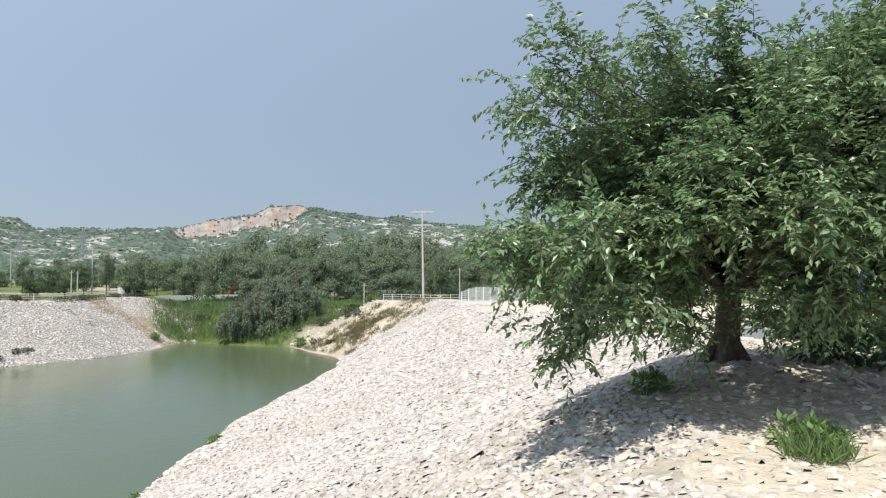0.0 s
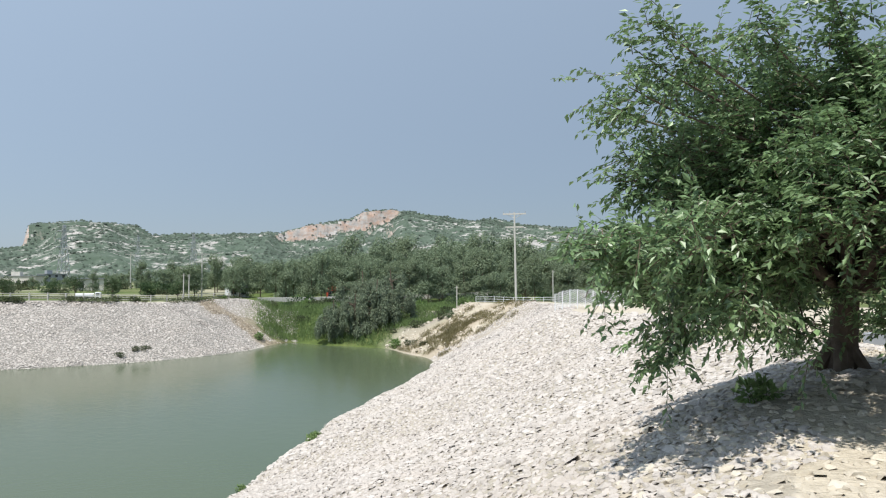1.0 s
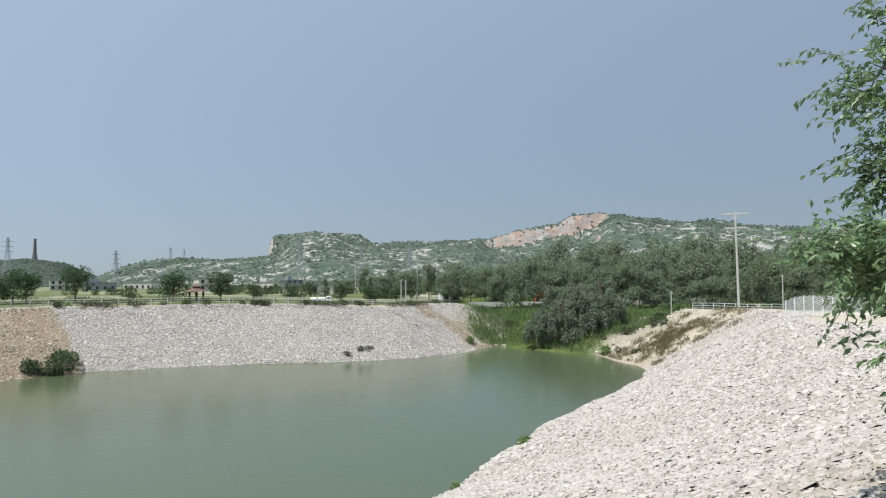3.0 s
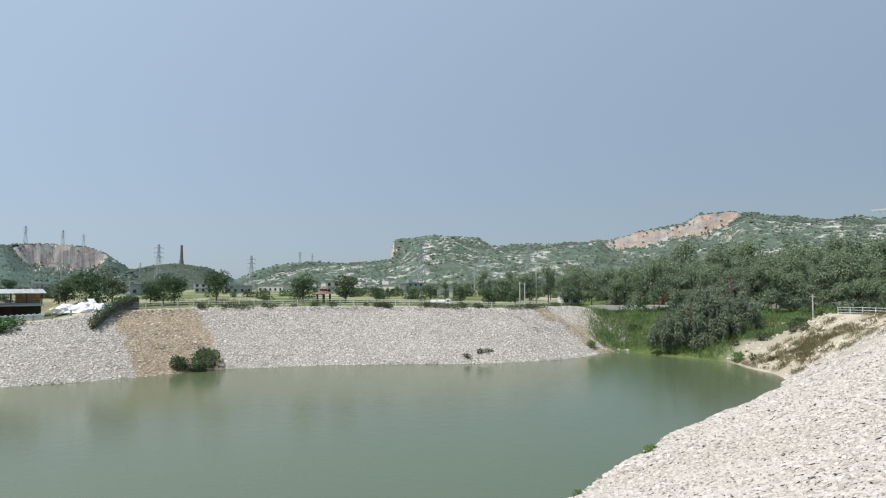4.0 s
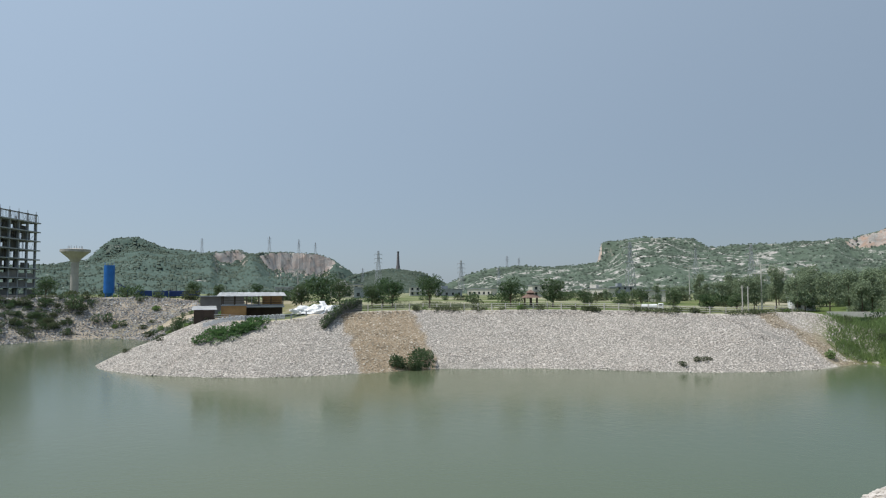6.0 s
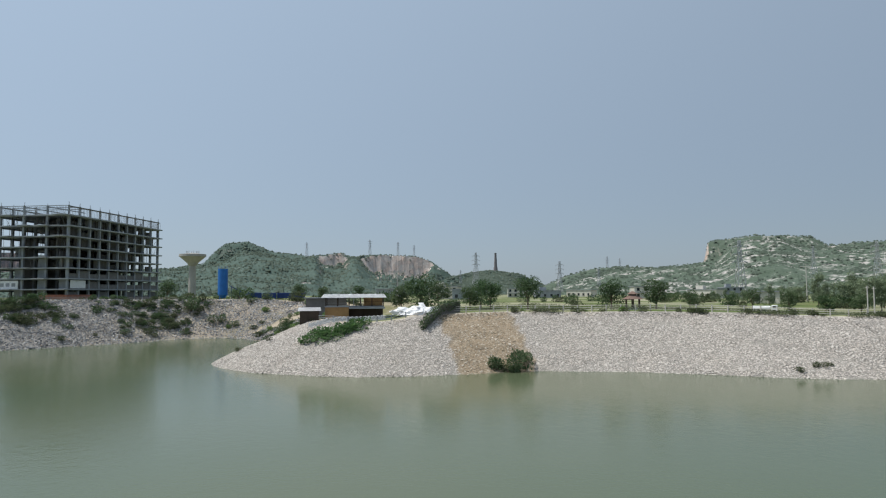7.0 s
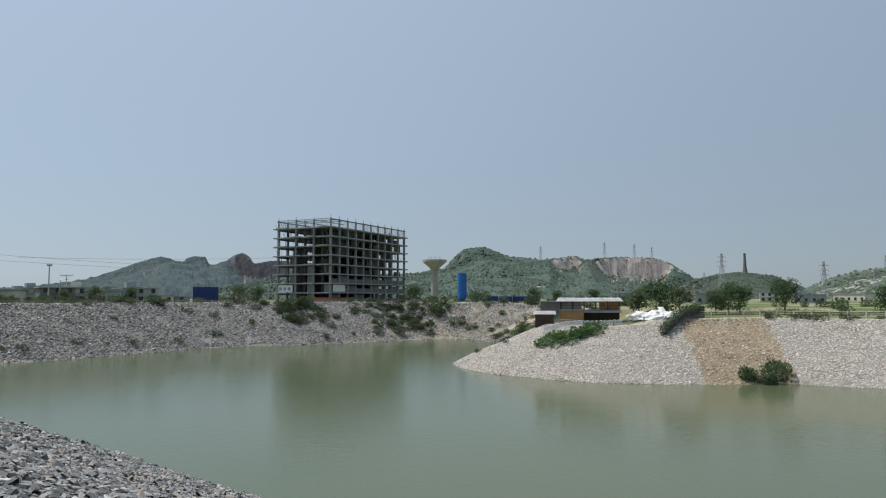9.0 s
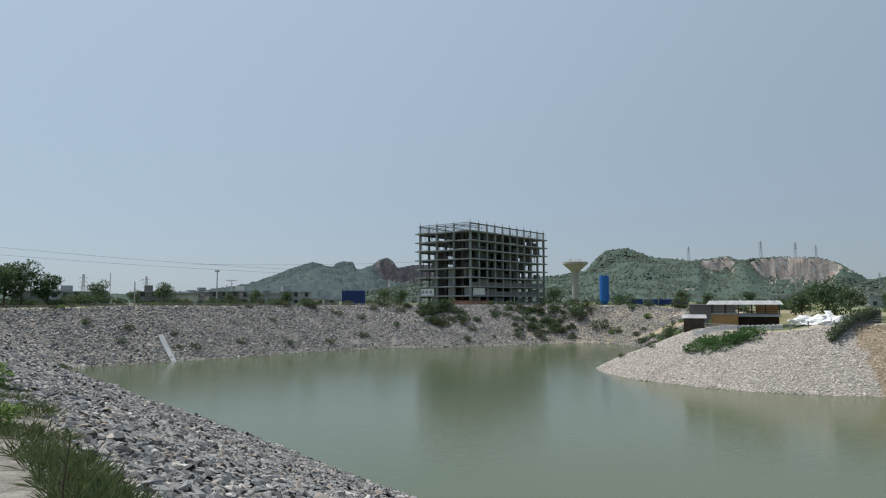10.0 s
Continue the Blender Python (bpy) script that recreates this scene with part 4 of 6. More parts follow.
# ---- the unfinished building ----
def frame_building():
    u, v = Vector((-0.809, 0.589, 0)), Vector((-0.589, -0.809, 0))
    corner = polar(89.35, 245)
    base = EYE - 1.6
    m = Matrix(((u.x, v.x, 0, corner.x), (u.y, v.y, 0, corner.y), (0, 0, 1, base), (0, 0, 0, 1)))
    b = root("concrete_frame_building", m, "unfinished grey concrete frame building with open floors beyond the pond", "building")
    L, W = 54.0, 24.0
    levels = [3.25 + 3.365 * i for i in range(8)]
    for i, z in enumerate(levels):
        bm = bmesh.new()
        box(bm, -0.9, -1.0, z - 0.3, L + 0.9, W + 1.4, z + 0.12, 0.03)
        part("slab", bm, M_CONC, b)
        # landings that stick out of the open end
        for k in range(4):
            if (i * 3 + k * 5) % 7 < 3:
                bm = bmesh.new()
                y0 = -0.6 + k * 6.2
                box(bm, -2.3 - 0.5 * ((i + k) % 3), y0, z - 0.26, -0.904, y0 + 3.4 + (i % 2), z + 0.08, 0.02)
                part("landing_slab", bm, M_CONC, b)
        for yy in (W - 0.3,):
            bm = bmesh.new()
            box(bm, 0.01, yy - 0.2, z - 0.8, L - 0.01, yy + 0.2, z - 0.304)
            part("beam", bm, M_CONC, b)
    cols_u = [0.3 + (L - 0.6) * i / 10 for i in range(11)]
    cols_v = [0.3, 7.6, 15.6, W - 0.3]
    for x in cols_u:
        for y in cols_v:
            bm = bmesh.new()
            box(bm, x - 0.36, y - 0.36, -2.0, x + 0.36, y + 0.36, levels[-1] - 0.23, 0.03)
            part("column", bm, M_CONC, b)
            if y in (cols_v[0], cols_v[-1]) or x in (cols_u[0], cols_u[-1]):
                bm = bmesh.new()
                h = 3.2 if y != cols_v[1] else 2.6
                box(bm, x - 0.24, y - 0.24, levels[-1] + 0.1, x + 0.24, y + 0.24, levels[-1] + h)
                for q in (-0.14, 0.0, 0.14):
                    rod(bm, (x + q, y, levels[-1] + h), (x + q * 1.3, y, levels[-1] + h + 1.1), 0.04, 0.03, 4)
                part("starter_column", bm, M_CONC, b)
    # formwork round the roof
    for k in range(2):
        y = 0.0 if k == 0 else W
        bm = bmesh.new()
        box(bm, 0.6, y - 0.15, levels[-1] + 2.55, L, y + 0.15, levels[-1] + 2.95)
        for i in range(70):
            x = 0.8 + (L - 1.2) * i / 70
            rod(bm, (x, y, levels[-1] + 0.1), (x + random.uniform(-0.2, 0.2), y, levels[-1] + 2.6), 0.05, 0.05, 4)
        part("formwork", bm, M_CONC_D, b)
    bm = bmesh.new()
    for y in (0.2, 7.6, 15.6, W):
        box(bm, -0.2, y - 0.12, levels[-1] + 2.6, L * 0.35, y + 0.12, levels[-1] + 2.9)
    for x in (0.0, 5.2, 10.4):
        box(bm, x - 0.12, 0.16, levels[-1] + 2.91, x + 0.12, W - 0.2, levels[-1] + 3.1)
    for i in range(60):
        y = 0.4 + (W - 0.8) * i / 60
        rod(bm, (0, y, levels[-1] + 0.1), (random.uniform(-0.2, 0.2), y, levels[-1] + 2.8), 0.05, 0.05, 4)
    part("roof_beams", bm, M_CONC, b)
    # the scaffold props between the upper floors
    bm = bmesh.new()
    for i in range(240):
        f = random.randrange(3, 7)
        x, y = random.choice([(random.uniform(0, L), random.uniform(0.5, 4)), (random.uniform(0.3, 3), random.uniform(0, W))])
        rod(bm, (x, y, levels[f] + 0.1), (x, y, levels[f + 1] - 0.25), 0.06, 0.06, 4)
    tagged(part("propping", bm, M_DARK, b), "thin dark formwork props between floors", kind="stuff")
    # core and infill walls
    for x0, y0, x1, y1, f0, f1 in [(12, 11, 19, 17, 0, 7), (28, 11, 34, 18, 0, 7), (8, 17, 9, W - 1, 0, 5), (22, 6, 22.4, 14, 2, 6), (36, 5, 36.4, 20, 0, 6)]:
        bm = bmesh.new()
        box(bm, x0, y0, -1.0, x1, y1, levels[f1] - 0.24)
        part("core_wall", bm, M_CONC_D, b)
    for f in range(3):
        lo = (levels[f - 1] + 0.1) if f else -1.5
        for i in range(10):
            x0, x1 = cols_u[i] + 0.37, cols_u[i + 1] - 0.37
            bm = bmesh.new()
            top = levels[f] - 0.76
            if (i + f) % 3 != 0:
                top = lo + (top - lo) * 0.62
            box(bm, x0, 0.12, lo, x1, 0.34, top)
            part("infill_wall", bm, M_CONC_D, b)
    # dark walls added behind the long side's columns, to deepen its shaded bays
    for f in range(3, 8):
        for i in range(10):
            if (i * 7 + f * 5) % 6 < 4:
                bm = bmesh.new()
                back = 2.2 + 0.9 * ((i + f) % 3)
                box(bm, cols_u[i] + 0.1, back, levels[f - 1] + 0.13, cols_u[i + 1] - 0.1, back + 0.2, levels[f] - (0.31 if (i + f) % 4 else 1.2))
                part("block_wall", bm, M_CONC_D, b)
    # loose rods and boards sticking up and out at the edges
    bm = bmesh.new()
    lean = random.Random(12)
    for i in range(150):
        f = lean.randrange(2, 8)
        if lean.random() < 0.55:
            x, y, dx, dy = lean.uniform(-0.8, 0.0), lean.uniform(0, W), lean.uniform(-1.4, 0.3), lean.uniform(-0.6, 0.6)
        else:
            x, y, dx, dy = lean.uniform(0, L), lean.uniform(-0.9, -0.2), lean.uniform(-0.6, 0.6), lean.uniform(-0.9, 0.2)
        rod(bm, (x, y, levels[f] + 0.1), (x + dx, y + dy, levels[f] + lean.uniform(1.4, 3.0)), 0.05, 0.04, 4)
    tagged(part("loose_scaffolding", bm, M_CONC_D, b), "loose rods and boards along the slab edges", kind="stuff")
    for f, j in [(0, 1), (0, 2), (1, 1), (1, 0), (2, 1), (2, 2), (3, 0), (3, 1), (4, 2)]:
        lo = levels[f - 1] + 0.1 if f else -1.5
        bm = bmesh.new()
        box(bm, 1.5, cols_v[j] + 0.4, lo, 1.75, cols_v[j] + 3.6, levels[f] - 0.3)
        part("infill_wall", bm, M_CONC, b)
    for j, (y0, y1, z0) in enumerate([(16.6, 23.0, 3.4), ]):
        bm = bmesh.new()
        box(bm, -0.3, y0, z0, -0.2, y1, z0 + 2.6)
        part("banner", bm, M_WHITE, b, "pale printed hoarding")
        for k in range(3):
            bm = bmesh.new()
            box(bm, -0.34, y0 + 0.8 + k * 2.0, z0 + 0.7, -0.304, y0 + 2.1 + k * 2.0, z0 + 1.8)
            part("banner_bar", bm, M_CONC, b)
    bm = bmesh.new()
    box(bm, 1.0, -0.40, 3.55, 8.6, -0.30, 6.1)
    part("banner", bm, M_TIN, b, "pale printed hoarding")
    bm = bmesh.new()
    box(bm, -0.6, -0.7, -2.0, 12.0, -0.5, 1.5)
    box(bm, -0.7, -0.5, -2.0, -0.5, 9.0, 1.5)
    part("base_wall", bm, M_BRICK, b, "reddish plinth wall")


frame_building()


def water_tower():
    p = polar(80.68, 360)
    t = root("water_tower", pose(p.x, p.y, EYE - 1.9), "pale concrete water tower with a conical bowl", "water tower")
    bm = bmesh.new()
    rod(bm, (0, 0, -3), (0, 0, 18), 1.9, 1.55, 20)
    part("shaft", bm, M_TOWER, t)
    bm = bmesh.new()
    for z0, z1, r0, r1 in [(15.5, 17.2, 1.6, 2.7), (17.2, 20.3, 2.7, 6.2), (20.3, 21.5, 6.45, 6.45)]:
        rod(bm, (0, 0, z0), (0, 0, z1), r0, r1, 28)
    part("bowl", bm, M_TOWER, t)
    bm = bmesh.new()
    rod(bm, (0, 0, 21.5), (0, 0, 22.2), 6.0, 0.8, 28)
    for i in range(8):
        a = i * 0.785
        rod(bm, (math.cos(a) * 3, math.sin(a) * 3, 21.5), (math.cos(a) * 3, math.sin(a) * 3, 23.2), 0.12, 0.12, 5)
    part("roof", bm, M_TOWER, t)


water_tower()


def silo():
    p = polar(78.37, 225)
    z = ground_z(p.x, p.y)
    t = root("cement_silo", pose(p.x, p.y, z, 0, 0, 78), "bright blue cylindrical cement silo at a batching plant", "silo")
    bm = bmesh.new()
    rod(bm, (0, 0, 1.6), (0, 0, 9.7), 1.5, 1.5, 24)
    rod(bm, (0, 0, 0.5), (0, 0, 1.6), 0.4, 1.5, 24)
    part("tank", bm, M_BLUE, t)
    for i in range(4):
        bm = bmesh.new()
        a = i * 1.571 + 0.78
        rod(bm, (math.cos(a) * 1.3, math.sin(a) * 1.3, -0.3), (math.cos(a) * 1.3, math.sin(a) * 1.3, 1.9), 0.13, 0.13, 8)
        part("leg", bm, M_BLUE, t)
    bm = bmesh.new()
    for i in range(10):
        a = i * 0.628
        rod(bm, (math.cos(a) * 1.4, math.sin(a) * 1.4, 9.7), (math.cos(a) * 1.4, math.sin(a) * 1.4, 10.5), 0.03, 0.03, 4)
    part("railing", bm, M_BLUE, t)
    p = polar(76.8, 226)
    t = root("conveyor", pose(p.x, p.y, ground_z(p.x, p.y), 0, 0, 78), "inclined blue steel conveyor beside the silo", "conveyor")
    bm = bmesh.new()
    for s in (-0.5, 0.5):
        rod(bm, (-4.2, s, 4.6), (3.6, s, 0.4), 0.12, 0.12, 6)
    for i in range(9):
        f = i / 8
        rod(bm, (-4.2 + 7.8 * f, -0.5, 4.6 - 4.2 * f), (-4.2 + 7.8 * f, 0.5, 4.6 - 4.2 * f), 0.07, 0.07, 5)
    part("truss", bm, M_NAVY, t)
    for x, h in [(-3.6, 4.2), (-1.2, 3.0), (1.2, 1.7)]:
        bm = bmesh.new()
        rod(bm, (x, -0.5, -0.2), (x, -0.5, h), 0.09, 0.09, 6)
        rod(bm, (x, 0.5, -0.2), (x, 0.5, h), 0.09, 0.09, 6)
        part("support", bm, M_NAVY, t)
    for i in range(4):
        p = polar(75.9 - 1.15 * i, 222 + 2 * i)
        t = root("aggregate_bin", pose(p.x, p.y, ground_z(p.x, p.y), 0, 0, 76), "dark blue steel aggregate bin", "bin", "aggregate bins")
        bm = bmesh.new()
        box(bm, -2.1, -1.5, 0.6, 2.1, 1.5, 2.3, 0.08)
        part("hopper", bm, M_NAVY, t)
        bm = bmesh.new()
        for x in (-1.9, 1.9):
            for y in (-1.3, 1.3):
                rod(bm, (x, y, -0.3), (x, y, 0.65), 0.1, 0.1, 6)
        part("frame", bm, M_NAVY, t)


silo()


def hoarding():
    p = polar(99.15, 192)
    t = root("site_hoarding", pose(p.x, p.y, ground_z(p.x, p.y), 0, 0, 99), "large blue boxed site hoarding behind the bank", "hoarding")
    bm = bmesh.new()
    box(bm, -3.2, -1.2, 0.1, 3.2, 1.2, 4.3, 0.05)
    part("panel_box", bm, M_NAVY, t)
    for i in range(7):
        bm = bmesh.new()
        rod(bm, (-3.1 + i * 1.03, -1.26, -0.3), (-3.1 + i * 1.03, -1.26, 4.35), 0.05, 0.05, 6)
        part("post", bm, M_NAVY, t)


hoarding()


# ---- the pavilion on the headland ----
def pavilion():
    p = polar(67.9, 104)
    g = ground_z(p.x, p.y)
    z0 = g - 0.1
    m = pose(p.x, p.y, z0, 0, 0, 67.9)
    t = root("pavilion", m, "two-storey ochre pavilion with a white tin roof on the headland", "building")
    top = EYE + 104 * math.tan(radians(-0.29)) - z0
    bm = bmesh.new()
    box(bm, -4.3, -0.4, -0.6, -0.8, 4.5, top * 0.56)
    part("wall", bm, M_OCHRE, t)
    bm = bmesh.new()
    box(bm, -0.78, 1.2, -0.6, 4.4, 4.4, top * 0.52)
    part("wall", bm, M_DARK, t, "dark recessed front")
    bm = bmesh.new()
    box(bm, -0.75, -1.3, top * 0.5, 4.6, 1.15, top * 0.55)
    part("canopy", bm, M_CONC, t, "thin porch canopy")
    bm = bmesh.new()
    box(bm, -4.35, -0.5, top * 0.56 + 0.01, 4.5, 4.55, top * 0.56 + 0.15)
    part("upper_floor", bm, M_CONC, t)
    bm = bmesh.new()
    box(bm, 1.5, 1.5, top * 0.6 + 0.05, 4.3, 4.3, top - 0.25)
    part("upper_room", bm, M_OCHRE, t)
    for i in range(6):
        for y in (-0.35, 4.4):
            bm = bmesh.new()
            x = -4.2 + i * 1.72
            box(bm, x - 0.07, y - 0.07, top * 0.56 + 0.16, x + 0.07, y + 0.07, top - 0.12)
            part("post", bm, M_DARK, t)
    bm = bmesh.new()
    for z in (0.35, 0.7):
        rod(bm, (-4.2, -0.36, top * 0.56 + z + 0.1), (4.4, -0.36, top * 0.56 + z + 0.1), 0.03, 0.03, 5)
    part("balcony_rail", bm, M_DARK, t)
    bm = bmesh.new()
    vs = [bm.verts.new(c) for c in [(-4.9, -1.0, top - 0.16), (4.9, -1.0, top - 0.16), (4.9, 5.0, top - 0.16), (-4.9, 5.0, top - 0.16), (-4.6, 2.0, top + 0.38), (4.6, 2.0, top + 0.38)]]
    for f in [(0, 1, 5, 4), (2, 3, 4, 5), (1, 2, 5), (3, 0, 4)]:
        bm.faces.new([vs[k] for k in f])
    bmesh.ops.solidify(bm, geom=bm.faces[:], thickness=0.09)
    part("roof", bm, M_TIN, t)
    bm = bmesh.new()
    for i in range(10):
        x = -4.4 + i * 0.98
        rod(bm, (x, -1.02, top - 0.12), (x * 0.94, 2.0, top + 0.42), 0.035, 0.035, 4)
    part("roof_ribs", bm, M_TIN, t)
    # hut
    p = polar(71.5, 104)
    g = EYE - 3.65
    t = root("hut", pose(p.x, p.y, g - 0.1, 0, 0, 71), "small dark hut with a pale tin roof", "hut")
    bm = bmesh.new()
    box(bm, -1.45, -1.2, -1.2, 1.35, 1.2, 1.2)
    part("wall", bm, M_DARK, t)
    bm = bmesh.new()
    vs = [bm.verts.new(c) for c in [(-1.75, -1.4, 1.15), (1.65, -1.4, 1.15), (1.65, 1.4, 1.15), (-1.75, 1.4, 1.15), (-1.65, 0, 1.65), (1.55, 0, 1.65)]]
    for f in [(0, 1, 5, 4), (2, 3, 4, 5), (1, 2, 5), (3, 0, 4)]:
        bm.faces.new([vs[k] for k in f])
    bmesh.ops.solidify(bm, geom=bm.faces[:], thickness=0.06)
    part("roof", bm, M_TIN, t)
    # a back shed
    p = polar(69.9, 136)
    t = root("shed", pose(p.x, p.y, ground_z(p.x, p.y), 0, 0, 71), "long low flat-roofed grey shed", "shed")
    bm = bmesh.new()
    box(bm, -4.6, -1.5, -0.6, 3.2, 1.5, 3.3)
    part("wall", bm, M_CONC_D, t)
    bm = bmesh.new()
    box(bm, -4.9, -1.9, 3.31, 6.3, 1.8, 3.5)
    part("roof", bm, M_CONC, t)
    for x in (4.6, 6.0):
        bm = bmesh.new()
        rod(bm, (x, -1.5, -0.6), (x, -1.5, 3.3), 0.08, 0.08, 6)
        part("post", bm, M_CONC, t)


pavilion()


def wave_fence(name, a, b, n, height, label, group, wave=True):
    """A white steel fence: posts, and between them wavy bars."""
    a, b = Vector(a), Vector(b)
    for i in range(n):
        p, q = a.lerp(b, i / n), a.lerp(b, (i + 1) / n)
        zp, zq = ground_z(p.x, p.y), ground_z(q.x, q.y)
        p, q = Vector((p.x, p.y, zp)), Vector((q.x, q.y, zq))
        t = root(name, Matrix.Translation(p), label, "fence panel", group)
        d = q - p
        bm = bmesh.new()
        rod(bm, (0, 0, -0.3), (0, 0, height), 0.045, 0.045, 6)
        part("post", bm, M_WHITE, t)
        rows = 9 if wave else 3
        for k in range(rows):
            bm = bmesh.new()
            pts = []
            for s in range(9):
                f = s / 8
                z = height * (0.16 + 0.78 * k / (rows - 1)) + (0.07 * math.sin(f * 12.56) if wave else 0)
                pts.append(d * f + Vector((0, 0, z)))
            wire(bm, pts, 0.026)
            part("bar", bm, M_WHITE, t)


wave_fence("wave_fence_panel", polar(-1.55, 59), polar(-7.2, 57), 9, 1.62, "white steel fence panel with wavy bars on the bank", "wavy fence panels")
wave_fence("low_fence_panel", polar(71.6, 99.5), polar(65.3, 98.5), 9, 0.75, "low white fence panel before the pavilion", "low fence panels")

wave_fence("crest_fence_panel", polar(5.0, 106), polar(-1.5, 98), 8, 0.9, "pale low rail fence panel behind the crest", "crest fence panels", False)

# white heap of stone or sheeting beside the pavilion
p = polar(62.7, 101)
heap = root("white_heap", pose(p.x, p.y, ground_z(p.x, p.y) + 0.1, 0, 0, 63), "heap of bright white sheeting and rubble beside the pavilion", "heap")
for x, y, r, h in [(0, 0, 1.8, 1.1), (2.0, -0.2, 1.5, 1.0), (-2.0, 0.4, 1.5, 0.9), (0.6, -1.2, 1.2, 0.5), (3.3, 0.3, 1.0, 0.6)]:
    bm = bmesh.new()
    bmesh.ops.create_icosphere(bm, subdivisions=3, radius=1.0)
    for v in bm.verts:
        k = 1 + 0.45 * noise.noise(v.co * 2.3 + Vector((x, y, 3))) + 0.2 * noise.noise(v.co * 6.0 + Vector((x, y, 3)))
        v.co = Vector((v.co.x * r * k + x, v.co.y * r * k + y, max(-0.2, v.co.z * h * k)))
    part("mound", bm, M_WHITE, heap)
tip = random.Random(21)
for i in range(26):
    bm = bmesh.new()
    w, h = tip.uniform(0.25, 0.75), tip.uniform(0.12, 0.5)
    for _ in range(9):
        bm.verts.new((tip.uniform(-w, w), tip.uniform(-w, w), tip.uniform(-h, h)))
    r = bmesh.ops.convex_hull(bm, input=bm.verts)
    bmesh.ops.delete(bm, geom=[q for q in r["geom_interior"] if isinstance(q, bmesh.types.BMVert)], context="VERTS")
    x, y = tip.uniform(-3.6, 4.2), tip.uniform(-2.2, 0.6)
    bmesh.ops.transform(bm, matrix=pose(x, y, max(0.1, 1.0 - 0.24 * abs(x) + 0.3 * y + tip.uniform(-0.1, 0.35)), tip.uniform(-30, 30), tip.uniform(-30, 30), tip.uniform(0, 360)), verts=bm.verts)
    part("broken_slab", bm, M_WHITE, heap)

# hedge-grown wall stepping up beside the brown slope
t = root("boundary_wall", Matrix(), "dark wall grown over with creeper", "wall")
for i in range(7):
    f = i / 7
    p, q = polar(62.0 - 2.9 * f, 94 + 10 * f), polar(62.0 - 2.9 * (f + 1 / 7), 94 + 10 * (f + 1 / 7))
    bm = bmesh.new()
    zz = ground_z(p.x, p.y)
    rise = 0.75 + 0.5 * f
    d = q - p
    box(bm, -0.05, -0.15, -0.6, d.length, 0.15, rise + 0.5, 0.02, Matrix.Translation((p.x, p.y, zz)) @ pose(0, 0, 0, 0, 0, math.degrees(math.atan2(d.y, d.x))))
    part("wall_panel", bm, M_CONC_D, t)
lob = []
for i in range(24):
    f = i / 24
    p = polar(62.2 - 3.0 * f, 93.6 + 10 * f)
    lob.append((p.x, p.y, ground_z(p.x, p.y) + 0.75 + 0.6 * f, 0.55, 0.55, 0.75))
c = crown_mesh("creeper_growth", lob, 110, 0.22, 0.08, M_TREE, 9, 0.2)
c.parent = t


# ---- the fence along the far rim ----
def rim_fence(az0, az1, step, label, group, height=1.1, material=None, back=1.2):
    az = az0
    last = None
    while az < az1:
        d0 = 75
        while True:
            p = polar(az, d0)
            if float(ground_at(np.array([p.x]), np.array([p.y]))[1][0]) > 1.05 or d0 > 200:
                break
            d0 += 0.7
        p = polar(az, d0 + back)
        p.z = ground_z(p.x, p.y)
        if last is not None:
            t = root("rim_fence_panel", Matrix.Translation(last), label, "fence panel", group)
            d = p - last
            bm = bmesh.new()
            box(bm, -0.07, -0.07, -0.3, 0.07, 0.07, height, 0.01)
            part("post", bm, material, t)
            for k in range(3):
                bm = bmesh.new()
                h = Vector((0, 0, height * (0.3 + 0.3 * k)))
                rod(bm, h, d + h, 0.03, 0.03, 4)
                part("rail", bm, material, t)
        last = p
        az += step


rim_fence(25.2, 61, 1.15, "pale concrete post-and-rail fence along the bank top", "far fence panels", 1.0, M_POLE)
rim_fence(80, 126, 1.3, "dark low rail fence along the bank top", "left fence panels", 0.55, M_CONC_D, 0.3)
rim_fence(63.6, 71.5, 1.2, "thin pale fence at the headland's edge", "headland fence panels", 0.8, M_CONC, 0.0)

# low wall and track beyond the cove
t = root("track_wall", Matrix(), "pale low boundary wall beyond the cove", "wall")
for i in range(20):
    p, q = polar(3 + i, 152 - i * 0.4), polar(4.0 + i, 151.6 - i * 0.4)
    bm = bmesh.new()
    d = q - p
    box(bm, 0, -0.12, -0.6, d.length * 0.985, 0.12, 0.4, 0.02, Matrix.Translation((p.x, p.y, EYE - 4.4 + 0.9 * (i < 9) * (1 - i / 9))) @ pose(0, 0, 0, 0, 0, math.degrees(math.atan2(d.y, d.x))))
    part("wall_panel", bm, M_POLE, t)


